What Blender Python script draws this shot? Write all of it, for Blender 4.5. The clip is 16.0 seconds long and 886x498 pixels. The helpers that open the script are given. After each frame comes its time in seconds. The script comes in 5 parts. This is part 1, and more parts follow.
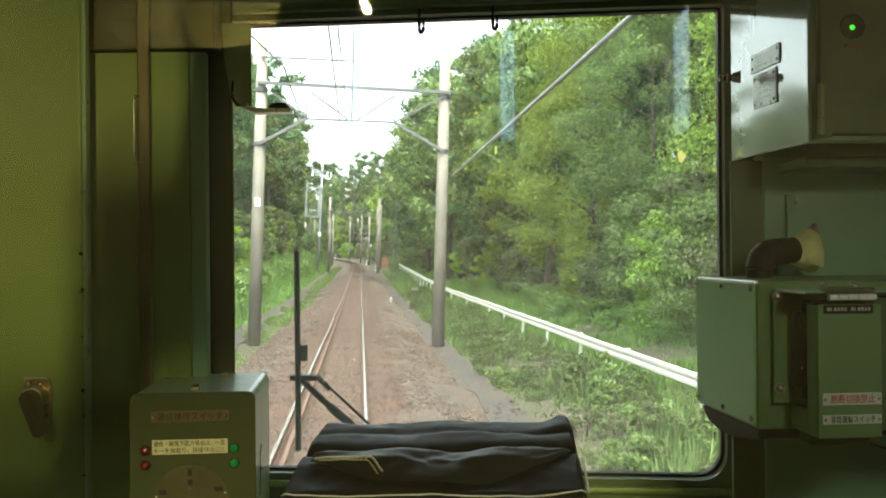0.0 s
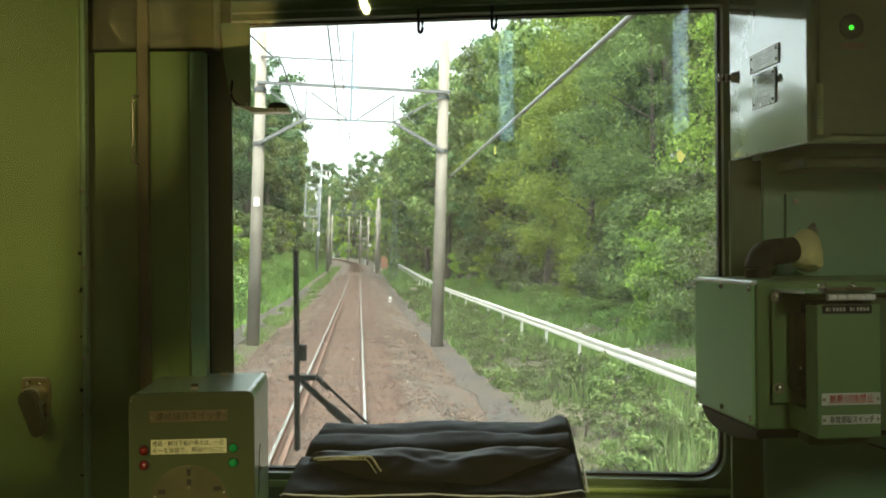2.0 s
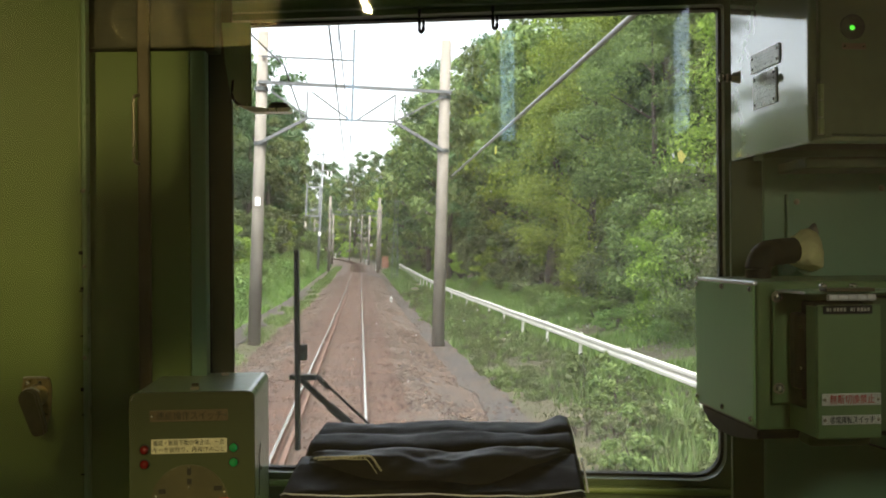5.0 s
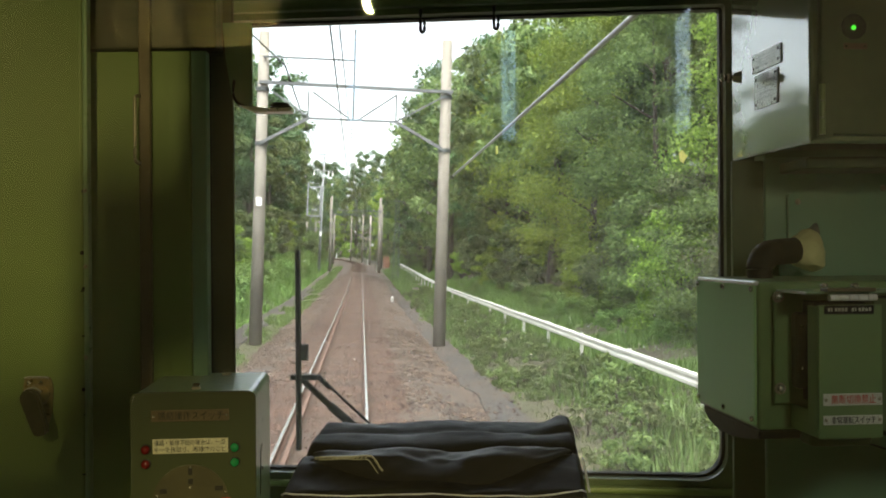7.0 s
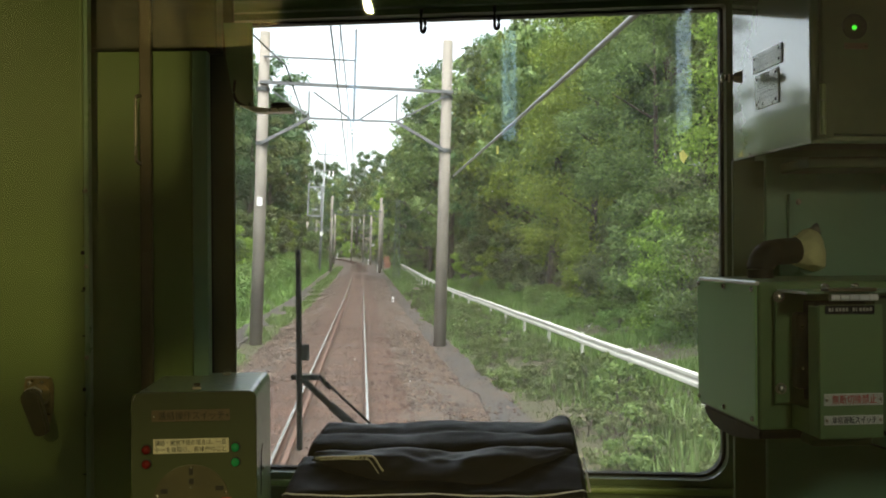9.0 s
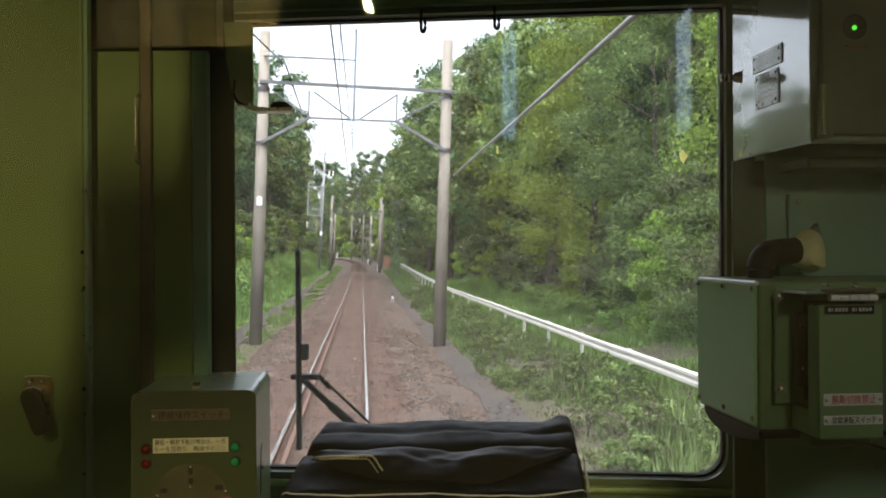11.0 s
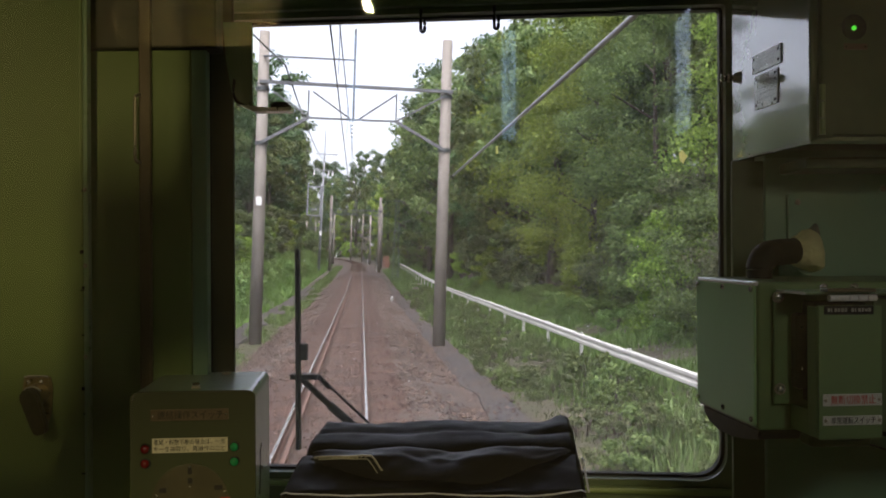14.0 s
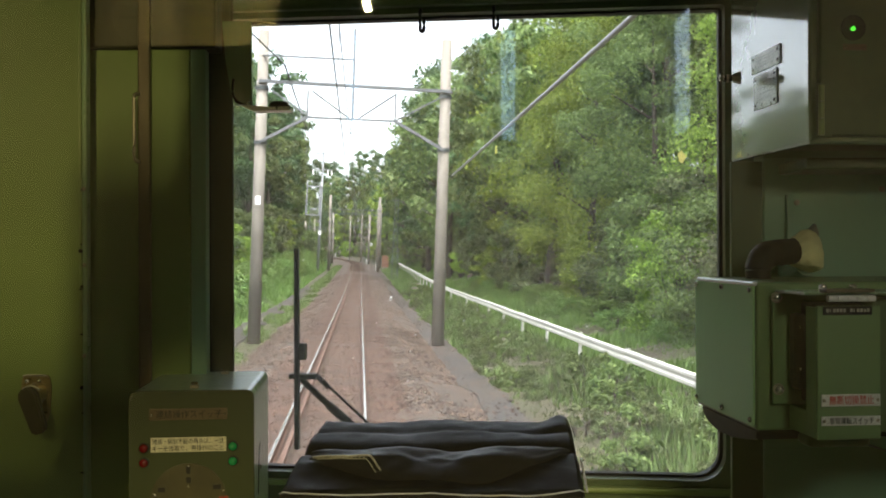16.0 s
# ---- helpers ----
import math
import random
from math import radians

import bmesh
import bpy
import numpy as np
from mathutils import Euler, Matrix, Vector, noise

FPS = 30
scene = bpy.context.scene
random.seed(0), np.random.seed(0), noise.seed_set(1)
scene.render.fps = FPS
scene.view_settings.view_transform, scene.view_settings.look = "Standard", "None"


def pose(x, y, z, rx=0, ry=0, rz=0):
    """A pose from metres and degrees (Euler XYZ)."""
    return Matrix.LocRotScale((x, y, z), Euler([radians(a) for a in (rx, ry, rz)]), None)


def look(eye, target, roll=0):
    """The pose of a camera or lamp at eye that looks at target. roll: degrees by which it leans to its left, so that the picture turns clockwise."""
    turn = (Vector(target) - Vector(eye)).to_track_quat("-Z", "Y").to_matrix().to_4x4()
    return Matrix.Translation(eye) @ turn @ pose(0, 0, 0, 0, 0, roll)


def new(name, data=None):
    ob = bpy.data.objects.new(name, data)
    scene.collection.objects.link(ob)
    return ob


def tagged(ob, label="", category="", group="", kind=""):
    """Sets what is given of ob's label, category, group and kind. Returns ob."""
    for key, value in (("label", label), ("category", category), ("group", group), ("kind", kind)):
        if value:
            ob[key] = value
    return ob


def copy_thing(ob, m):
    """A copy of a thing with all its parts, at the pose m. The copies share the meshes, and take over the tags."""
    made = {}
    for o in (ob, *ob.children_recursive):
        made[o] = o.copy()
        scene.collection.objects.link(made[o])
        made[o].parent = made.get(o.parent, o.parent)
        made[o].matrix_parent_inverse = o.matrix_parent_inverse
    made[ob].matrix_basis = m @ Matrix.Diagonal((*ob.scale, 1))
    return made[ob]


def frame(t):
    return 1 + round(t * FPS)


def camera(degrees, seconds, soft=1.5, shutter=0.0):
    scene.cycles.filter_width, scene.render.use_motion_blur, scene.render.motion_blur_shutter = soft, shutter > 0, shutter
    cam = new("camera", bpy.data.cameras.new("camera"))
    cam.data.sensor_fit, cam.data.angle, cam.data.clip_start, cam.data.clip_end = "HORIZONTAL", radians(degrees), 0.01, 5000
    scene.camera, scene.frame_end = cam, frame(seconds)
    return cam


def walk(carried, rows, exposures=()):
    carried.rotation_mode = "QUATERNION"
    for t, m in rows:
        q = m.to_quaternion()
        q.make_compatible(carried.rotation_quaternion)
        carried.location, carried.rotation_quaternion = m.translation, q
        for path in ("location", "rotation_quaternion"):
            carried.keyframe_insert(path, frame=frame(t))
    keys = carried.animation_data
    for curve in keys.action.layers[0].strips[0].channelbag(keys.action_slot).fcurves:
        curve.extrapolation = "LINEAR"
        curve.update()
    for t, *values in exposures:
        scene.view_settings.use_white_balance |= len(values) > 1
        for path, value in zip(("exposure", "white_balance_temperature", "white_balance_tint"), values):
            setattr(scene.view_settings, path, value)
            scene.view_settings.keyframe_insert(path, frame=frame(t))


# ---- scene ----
EXPO = 2.4         # stops
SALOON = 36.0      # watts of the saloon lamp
# The cab's own frame: origin at the eye, x right, y forward, z up; it yaws and leans against the line.
CAB = pose(0, 0, 2.36, 0.75, -2.0, -5.2)
AXIS = 5.2          # turn of the train's long axis inside the cab frame
PATH = [
    (0.0, -0.001, 0.04, 0.02, 0.50), (1.0, -0.001, 0.04, 0.02, 0.48), (1.5, -0.001, -0.02, 0.00, 0.46),
    (2.0, -0.001, -0.02, 0.01, 0.46), (3.0, 0.000, 0.02, 0.01, 0.44), (4.0, 0.000, 0.04, 0.00, 0.40),
    (5.0, 0.000, 0.05, 0.00, 0.40), (6.2, 0.000, 0.10, 0.00, 0.40), (7.5, 0.000, 0.13, 0.00, 0.40),
    (9.0, 0.000, 0.16, 0.00, 0.40), (10.2, 0.000, 0.15, -0.01, 0.36), (11.5, 0.000, 0.14, -0.02, 0.32),
    (12.5, 0.000, 0.11, -0.02, 0.27), (13.5, 0.000, 0.10, -0.02, 0.28), (14.5, 0.000, 0.13, -0.01, 0.32),
    (15.0, 0.000, 0.09, -0.03, 0.22), (16.0, 0.000, 0.05, -0.03, 0.20)]
cam = camera(52.0, 16.0, soft=1.8)
walk(cam, [(t, CAB @ pose(x, 0, 0, 90 + p, r, w - 0.05)) for t, x, w, p, r in PATH],
     exposures=[(t, EXPO + e, k, g) for t, e, k, g in (
         (0.0, 0.4, 6550, 0), (1.2, 0.4, 6550, -2), (2.5, 0.08, 6550, 2), (4.0, -0.1, 6500, 8), (5.0, 0.0, 6500, 13), (7.5, -0.1, 6450, 9), (9.0, -0.3, 6400, 10),
         (10.2, -0.28, 6300, 14), (11.5, -0.25, 6200, 20), (12.5, -0.66, 6150, 24), (13.5, -0.7, 6150, 26), (14.5, -0.7, 6150, 24), (15.2, -0.48, 6250, 17), (16.0, 0.02, 6350, 14))])

# ---- light ----
world = bpy.data.worlds.new("overcast_sky")
scene.world = world
world.use_nodes = True
wn = world.node_tree
sky = wn.nodes.new("ShaderNodeTexSky")
sky.sky_type, sky.sun_disc = "NISHITA", False
sky.sun_elevation, sky.sun_rotation = radians(61), radians(215)
sky.air_density, sky.dust_density, sky.ozone_density = 1.0, 4.0, 1.0
grey = wn.nodes.new("ShaderNodeHueSaturation")
grey.inputs["Saturation"].default_value = 0.28
wn.links.new(sky.outputs[0], grey.inputs["Color"])
wn.links.new(grey.outputs[0], wn.nodes["Background"].inputs[0])
wn.nodes["Background"].inputs[1].default_value = 0.15
sun = new("sun", bpy.data.lights.new("sun", "SUN"))
sun.data.energy, sun.data.angle, sun.data.color = 1.6, radians(16), (1.0, 0.96, 0.9)
sun.matrix_world = look((11, -15.5, 35), (0, 0, 0))


# ---- materials ----
def shader(name, color, rough=0.6, metal=0.0, vary=0.15, size=4.0, grain=60.0, bump=0.1, second=None, island=0.0, emit=0.0):
    """A surface with stains at one scale, grain and relief at a finer one; second: the stains' colour."""
    m = bpy.data.materials.new(name)
    m.use_nodes = True
    n, l = m.node_tree.nodes, m.node_tree.links
    b = n["Principled BSDF"]
    b.inputs["Metallic"].default_value = metal
    co = n.new("ShaderNodeTexCoord")
    big, fine = n.new("ShaderNodeTexNoise"), n.new("ShaderNodeTexNoise")
    big.inputs["Scale"].default_value, big.inputs["Detail"].default_value = size, 6.0
    fine.inputs["Scale"].default_value, fine.inputs["Detail"].default_value = grain, 4.0
    for t in (big, fine):
        l.new(co.outputs["Object"], t.inputs["Vector"])
    ramp = n.new("ShaderNodeValToRGB")
    dark = second or [c * (1 - 2 * vary) for c in color]
    ramp.color_ramp.elements[0].position, ramp.color_ramp.elements[1].position = 0.32, 0.68
    ramp.color_ramp.elements[0].color, ramp.color_ramp.elements[1].color = (*dark, 1), (*color, 1)
    l.new(big.outputs["Fac"], ramp.inputs["Fac"])
    mix = n.new("ShaderNodeMix")
    mix.data_type, mix.blend_type = "RGBA", "MULTIPLY"
    mix.inputs["Factor"].default_value = 0.8
    scale = n.new("ShaderNodeMapRange")
    scale.inputs["From Min"].default_value, scale.inputs["From Max"].default_value = 0.25, 0.75
    scale.inputs["To Min"].default_value, scale.inputs["To Max"].default_value = 1 - vary, 1 + vary
    l.new(fine.outputs["Fac"], scale.inputs["Value"])
    l.new(ramp.outputs["Color"], mix.inputs["A"])
    l.new(scale.outputs["Result"], mix.inputs["B"])
    out = mix.outputs["Result"]
    if island:
        geo, hsv, span = n.new("ShaderNodeNewGeometry"), n.new("ShaderNodeHueSaturation"), n.new("ShaderNodeMapRange")
        span.inputs["To Min"].default_value, span.inputs["To Max"].default_value = 1 - island, 1 + island
        l.new(geo.outputs["Random Per Island"], span.inputs["Value"])
        l.new(span.outputs["Result"], hsv.inputs["Value"])
        l.new(out, hsv.inputs["Color"])
        out = hsv.outputs["Color"]
    l.new(out, b.inputs["Base Color"])
    rr = n.new("ShaderNodeMapRange")
    rr.inputs["To Min"].default_value, rr.inputs["To Max"].default_value = max(0.02, rough - 0.1), min(1, rough + 0.1)
    l.new(fine.outputs["Fac"], rr.inputs["Value"])
    l.new(rr.outputs["Result"], b.inputs["Roughness"])
    if bump:
        bp = n.new("ShaderNodeBump")
        bp.inputs["Strength"].default_value, bp.inputs["Distance"].default_value = bump, 0.01
        l.new(fine.outputs["Fac"], bp.inputs["Height"])
        l.new(bp.outputs["Normal"], b.inputs["Normal"])
    if emit:
        b.inputs["Emission Color"].default_value = (*color, 1)
        b.inputs["Emission Strength"].default_value = emit
    return m


def leafy(name, dark, light, spread=0.35, through_light=0.4):
    """Leaves: colour by leaf and by tree, some light shining through."""
    m = bpy.data.materials.new(name)
    m.use_nodes = True
    n, l = m.node_tree.nodes, m.node_tree.links
    b = n["Principled BSDF"]
    b.inputs["Specular IOR Level"].default_value = 0.2
    geo, info, ramp, hsv = (n.new("ShaderNode" + k) for k in ("NewGeometry", "ObjectInfo", "ValToRGB", "HueSaturation"))
    ramp.color_ramp.elements[0].color, ramp.color_ramp.elements[1].color = (*dark, 1), (*light, 1)
    l.new(geo.outputs["Random Per Island"], ramp.inputs["Fac"])
    hue, val = n.new("ShaderNodeMapRange"), n.new("ShaderNodeMapRange")
    hue.inputs["To Min"].default_value, hue.inputs["To Max"].default_value = 0.485, 0.515
    val.inputs["To Min"].default_value, val.inputs["To Max"].default_value = 1 - spread, 1 + spread
    for k, s in ((hue, "Hue"), (val, "Value")):
        l.new(info.outputs["Random"], k.inputs["Value"])
        l.new(k.outputs["Result"], hsv.inputs[s])
    l.new(ramp.outputs["Color"], hsv.inputs["Color"])
    b.inputs["Roughness"].default_value = 0.55
    tr, mx = n.new("ShaderNodeBsdfTranslucent"), n.new("ShaderNodeMixShader")
    mx.inputs["Fac"].default_value = through_light
    l.new(hsv.outputs["Color"], b.inputs["Base Color"])
    l.new(hsv.outputs["Color"], tr.inputs["Color"])
    l.new(b.outputs[0], mx.inputs[1])
    l.new(tr.outputs[0], mx.inputs[2])
    l.new(mx.outputs[0], n["Material Output"].inputs["Surface"])
    return m


def clear(name, tint=(1, 1, 1), gloss=1.45, film=0.0):
    """Thin glass: straight through, with a mirror's gloss that grows at grazing angles, and a film of dust that also
    stands in for haze.
    """
    m = bpy.data.materials.new(name)
    m.use_nodes = True
    n, l = m.node_tree.nodes, m.node_tree.links
    n.remove(n["Principled BSDF"])
    a, g, mx, f = (n.new("ShaderNode" + k) for k in ("BsdfTransparent", "BsdfGlossy", "MixShader", "Fresnel"))
    a.inputs["Color"].default_value, g.inputs["Roughness"].default_value = (*tint, 1), 0.006
    f.inputs["IOR"].default_value = gloss
    l.new(f.outputs[0], mx.inputs[0])
    l.new(a.outputs[0], mx.inputs[1])
    l.new(g.outputs[0], mx.inputs[2])
    out = mx.outputs[0]
    if film:
        d, dm, nz, sp = (n.new("ShaderNode" + k) for k in ("BsdfTranslucent", "MixShader", "TexNoise", "MapRange"))
        d.inputs["Color"].default_value = (0.85, 0.86, 0.84, 1)
        nz.inputs["Scale"].default_value, nz.inputs["Detail"].default_value = 5.0, 8.0
        sp.inputs["To Min"].default_value, sp.inputs["To Max"].default_value = film * 0.5, film * 1.5
        l.new(nz.outputs["Fac"], sp.inputs["Value"])
        l.new(sp.outputs["Result"], dm.inputs[0])
        l.new(out, dm.inputs[1])
        l.new(d.outputs[0], dm.inputs[2])
        out = dm.outputs[0]
    l.new(out, n["Material Output"].inputs["Surface"])
    return m


PAINT = shader("green_enamel", (0.20, 0.293, 0.092), 0.32, vary=0.04, size=2.5, grain=90, bump=0.03)
TEAL = shader("blue_green_enamel", (0.25, 0.43, 0.28), 0.35, vary=0.04, size=3, grain=90, bump=0.03)
DARKGREEN = shader("dark_green_paint", (0.09, 0.14, 0.06), 0.4, vary=0.12, size=4, grain=70, bump=0.05)
GLOSSY = shader("glossy_green_enamel", (0.17, 0.26, 0.16), 0.16, vary=0.03, size=3, grain=60, bump=0.004)
enamel = GLOSSY.node_tree.nodes["Principled BSDF"]
enamel.inputs["Coat Weight"].default_value, enamel.inputs["Coat Roughness"].default_value, enamel.inputs["Coat IOR"].default_value = 1.0, 0.05, 2.7
LIDGREEN = shader("pale_green_enamel", (0.26, 0.40, 0.24), 0.3, vary=0.02, size=3, grain=80, bump=0.004)
POSTGREY = shader("brown_grey_metal", (0.17, 0.14, 0.09), 0.35, 0.4, vary=0.12, size=8, grain=80)
CHROME = shader("worn_chrome", (0.78, 0.74, 0.66), 0.26, 0.85, vary=0.1, size=20, grain=150)
BRONZE = shader("worn_bronze", (0.36, 0.29, 0.14), 0.3, 0.6, vary=0.2, size=15, grain=120)
DARKBRONZE = shader("dark_bronze", (0.095, 0.09, 0.05), 0.38, 0.5, vary=0.2, size=15, grain=120)
STEEL = shader("dull_steel", (0.42, 0.39, 0.31), 0.34, 0.65, vary=0.15, size=15, grain=120)
# same green enamel, lightened for window light on the side cover
COVER_LIT = shader("daylit_green_enamel", (0.34, 0.62, 0.28), 0.36, vary=0.03, size=3, grain=80, bump=0.005)
BLACK = shader("black_rubber", (0.012, 0.012, 0.012), 0.55, vary=0.2, size=12, grain=120)
NYLON = shader("black_nylon", (0.0095, 0.0088, 0.0092), 0.5, vary=0.15, size=6, grain=500, bump=0.12)
NYLON2 = shader("dark_grey_nylon", (0.0175, 0.0165, 0.0175), 0.45, vary=0.15, size=6, grain=500, bump=0.12)
PIPING = shader("pale_grey_piping", (0.52, 0.56, 0.66), 0.4, vary=0.1, size=20, grain=200)
for cloth in (BLACK, NYLON, NYLON2):
    cloth.node_tree.nodes["Principled BSDF"].inputs["Specular IOR Level"].default_value = 0.28
GOLD = shader("pale_yellow_braid", (0.44, 0.44, 0.37), 0.35, vary=0.15, size=40, grain=300)
BROWNPLATE = shader("brown_engraved_plate", (0.15, 0.112, 0.06), 0.4, vary=0.12, size=20, grain=150)
CREAM = shader("cream_label", (0.75, 0.73, 0.52), 0.5, vary=0.08, size=20, grain=150)
WHITELABEL = shader("white_label", (0.6, 0.62, 0.58), 0.45, vary=0.06, size=20, grain=150)
INK = shader("dark_ink", (0.012, 0.012, 0.01), 0.6, vary=0.1, bump=0)
REDINK = shader("red_ink", (0.5, 0.05, 0.03), 0.6, vary=0.1, bump=0)
REDLENS = shader("red_lens", (0.16, 0.008, 0.008), 0.15, vary=0.1, bump=0)
GREENLENS = shader("green_lens", (0.02, 0.3, 0.09), 0.15, vary=0.1, bump=0, emit=0.008)
GREENGLOW = shader("lit_green_lamp", (0.1, 1.0, 0.05), 0.3, vary=0.05, bump=0, emit=0.22)
WARMGLOW = shader("warm_lamp_glow", (1.0, 0.85, 0.35), 0.4, vary=0.02, bump=0, emit=1.6)
FOAM = shader("yellowed_foam", (0.90, 0.86, 0.43), 0.8, vary=0.1, size=30, grain=120, bump=0.5)
STICKER = leafy("yellow_sticker", (0.97, 0.88, 0.26), (0.98, 0.9, 0.30), 0.01, 0.9)
PLAQUE = shader("grey_metal_plaque", (0.8, 0.8, 0.78), 0.3, 0.85, vary=0.1, size=20, grain=150)
LINO = shader("grey_green_linoleum", (0.12, 0.14, 0.11), 0.5, vary=0.15, size=5, grain=80)
# one box enamel: front darkened for shade, body lightened for daylight
FRONT_SHADED = shader("worn_shaded_front_enamel", (0.047, 0.065, 0.022), 0.42, vary=0.08, size=6, grain=90, bump=0.03)
BOX_LIT = shader("lit_green_box_enamel", (0.42, 0.55, 0.42), 0.30, vary=0.05, size=5, grain=90, bump=0.01)
enamel = BOX_LIT.node_tree.nodes["Principled BSDF"]
enamel.inputs["Coat Weight"].default_value, enamel.inputs["Coat Roughness"].default_value, enamel.inputs["Coat IOR"].default_value = 0.5, 0.2, 1.6
# shaded and lit copies of the same case enamel, chosen by face
CASE_SHADED = shader("shaded_leaf_green_enamel", (0.14, 0.23, 0.095), 0.36, vary=0.05, size=3, grain=80, bump=0.01)
CASE_LIT = shader("lit_leaf_green_enamel", (0.24, 0.39, 0.17), 0.34, vary=0.05, size=3, grain=80, bump=0.01)
DIAL = shader("dull_brown_dial_enamel", (0.085, 0.078, 0.036), 0.45, vary=0.15, size=14, grain=120)
WORN_HIGHLIGHT = shader("worn_and_highlight_steel", (0.85, 0.84, 0.80), 0.16, 0.4, vary=0.06, size=20, grain=150, bump=0.02)
# whitened and barely metallic: reflected glints are put into the colour
PALE_GLINT = shader("pale_glint_metal", (0.86, 0.86, 0.84), 0.22, 0.25, vary=0.06, size=20, grain=150, bump=0.02)
BROWN_SHADE = shader("brown_paint_with_shade", (0.052, 0.054, 0.028), 0.45, vary=0.1, size=4, grain=70, bump=0.03)
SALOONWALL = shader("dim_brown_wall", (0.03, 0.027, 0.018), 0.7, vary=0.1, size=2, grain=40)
GLASS = clear("windscreen_glass", (0.95, 0.97, 0.96), film=0.026)
# blue tint puts daylight's colour into the reflected window bands
DAYBLUE_GLASS = clear("daylight_blue_glass", (0.70, 0.88, 1.0), 1.04)
CLEAN = clear("clear_glass", (0.97, 0.98, 0.97))
FROST = leafy("frosted_glass", (0.55, 0.68, 0.75), (0.55, 0.68, 0.75), 0.01, 0.9)
TANPAPER = shader("tan_paper", (0.23, 0.205, 0.12), 0.8, vary=0.08, size=8, grain=80, bump=0.05)
DUST = shader("pale_dust", (0.7, 0.72, 0.68), 0.8, vary=0.1, bump=0)

CONCRETE = shader("weathered_concrete", (0.25, 0.22, 0.188), 0.85, vary=0.14, size=1.2, grain=30, bump=0.25)
GALV = shader("galvanised_steel", (0.115, 0.12, 0.125), 0.6, 0.0, vary=0.12, size=5, grain=60)
PALESTEEL = shader("pale_galvanised_steel", (0.25, 0.26, 0.27), 0.6, 0.0, vary=0.12, size=5, grain=60)
LATTICE = shader("grey_green_painted_steel", (0.075, 0.095, 0.085), 0.6, vary=0.15, size=3, grain=40)
RUST = shader("rusty_rail_steel", (0.135, 0.072, 0.05), 0.75, 0.2, vary=0.25, size=6, grain=60, bump=0.3)
RAILTOP = shader("polished_rail_head", (0.55, 0.5, 0.47), 0.2, 0.92, vary=0.1, size=3, grain=80)
BALLAST = shader("rust_stained_ballast", (0.070, 0.045, 0.032), 0.95, vary=0.45, size=0.9, grain=26, bump=1.0, second=(0.048, 0.037, 0.030))
FOURFOOT = shader("rust_brown_ballast", (0.064, 0.031, 0.019), 0.95, vary=0.45, size=0.9, grain=26, bump=1.0, second=(0.040, 0.025, 0.018))
STONES = shader("ballast_stones", (0.086, 0.059, 0.044), 0.9, vary=0.2, size=1.0, grain=60, bump=0.3, second=(0.066, 0.042, 0.030), island=0.75)
RUSTSTONES = shader("rusty_ballast_stones", (0.066, 0.036, 0.024), 0.9, vary=0.2, size=1.0, grain=60, bump=0.3, island=0.55)
SLEEPER = shader("weathered_sleeper", (0.085, 0.05, 0.034), 0.9, vary=0.25, size=3, grain=40, bump=0.5)
PATHMAT = shader("damp_grey_path", (0.032, 0.028, 0.027), 0.9, vary=0.3, size=0.9, grain=30, bump=1.0, second=(0.050, 0.037, 0.027))
SOIL = shader("grassy_soil", (0.045, 0.044, 0.020), 0.95, vary=0.35, size=0.9, grain=14, bump=0.8, second=(0.055, 0.040, 0.026))
GUARD = shader("chalky_white_guard_rail", (0.56, 0.545, 0.49), 0.65, vary=0.08, size=2, grain=40)
WIRE = shader("dark_wire", (0.07, 0.075, 0.075), 0.5, 0.4, vary=0.1)
CABLE = shader("grey_cable_sheath", (0.30, 0.30, 0.30), 0.4, vary=0.12, size=8, grain=60)
BARK = shader("dark_bark", (0.075, 0.058, 0.042), 0.95, vary=0.3, size=3, grain=25, bump=1.0)
ORANGE = shader("orange_brown_cabinet", (0.22, 0.10, 0.06), 0.7, vary=0.15, size=3, grain=30)
WHITE = shader("white_paint", (0.78, 0.78, 0.75), 0.55, vary=0.06, size=6, grain=60)
LEAF_A = leafy("broad_leaves", (0.050, 0.078, 0.024), (0.185, 0.235, 0.080))
LEAF_B = leafy("fresh_leaves", (0.088, 0.150, 0.022), (0.335, 0.44, 0.082), 0.2)
LEAF_C = leafy("dark_leaves", (0.04, 0.075, 0.028), (0.095, 0.155, 0.06))
LEAF_D = leafy("dry_scrub_leaves", (0.055, 0.072, 0.030), (0.165, 0.185, 0.085), 0.2)
LEAF_E = leafy("lush_weed_leaves", (0.085, 0.145, 0.036), (0.215, 0.305, 0.09), 0.15)
GRASS2 = leafy("fresh_grass_blades", (0.10, 0.17, 0.04), (0.22, 0.31, 0.09), 0.1)
GRASS = leafy("grass_blades", (0.08, 0.125, 0.036), (0.18, 0.24, 0.085), 0.1)


# ---- building helpers ----
def mesh_of(name, bm, material, smooth=False):
    me = bpy.data.meshes.new(name)
    bm.normal_update()
    bm.to_mesh(me)
    bm.free()
    me.materials.append(material)
    if smooth:
        me.shade_smooth()
    return me


def part(name, bm, material, parent, label="", smooth=False):
    """One bmesh as one mesh object under a thing or a part."""
    ob = new(name, mesh_of(name, bm, material, smooth))
    ob.parent = parent
    return tagged(ob, label)


def thing(name, m, label, category, group="", kind=""):
    """An empty that parents its parts."""
    ob = new(name)
    ob.empty_display_size = 0.05
    ob.matrix_world = m
    return tagged(ob, label, category, group, kind)


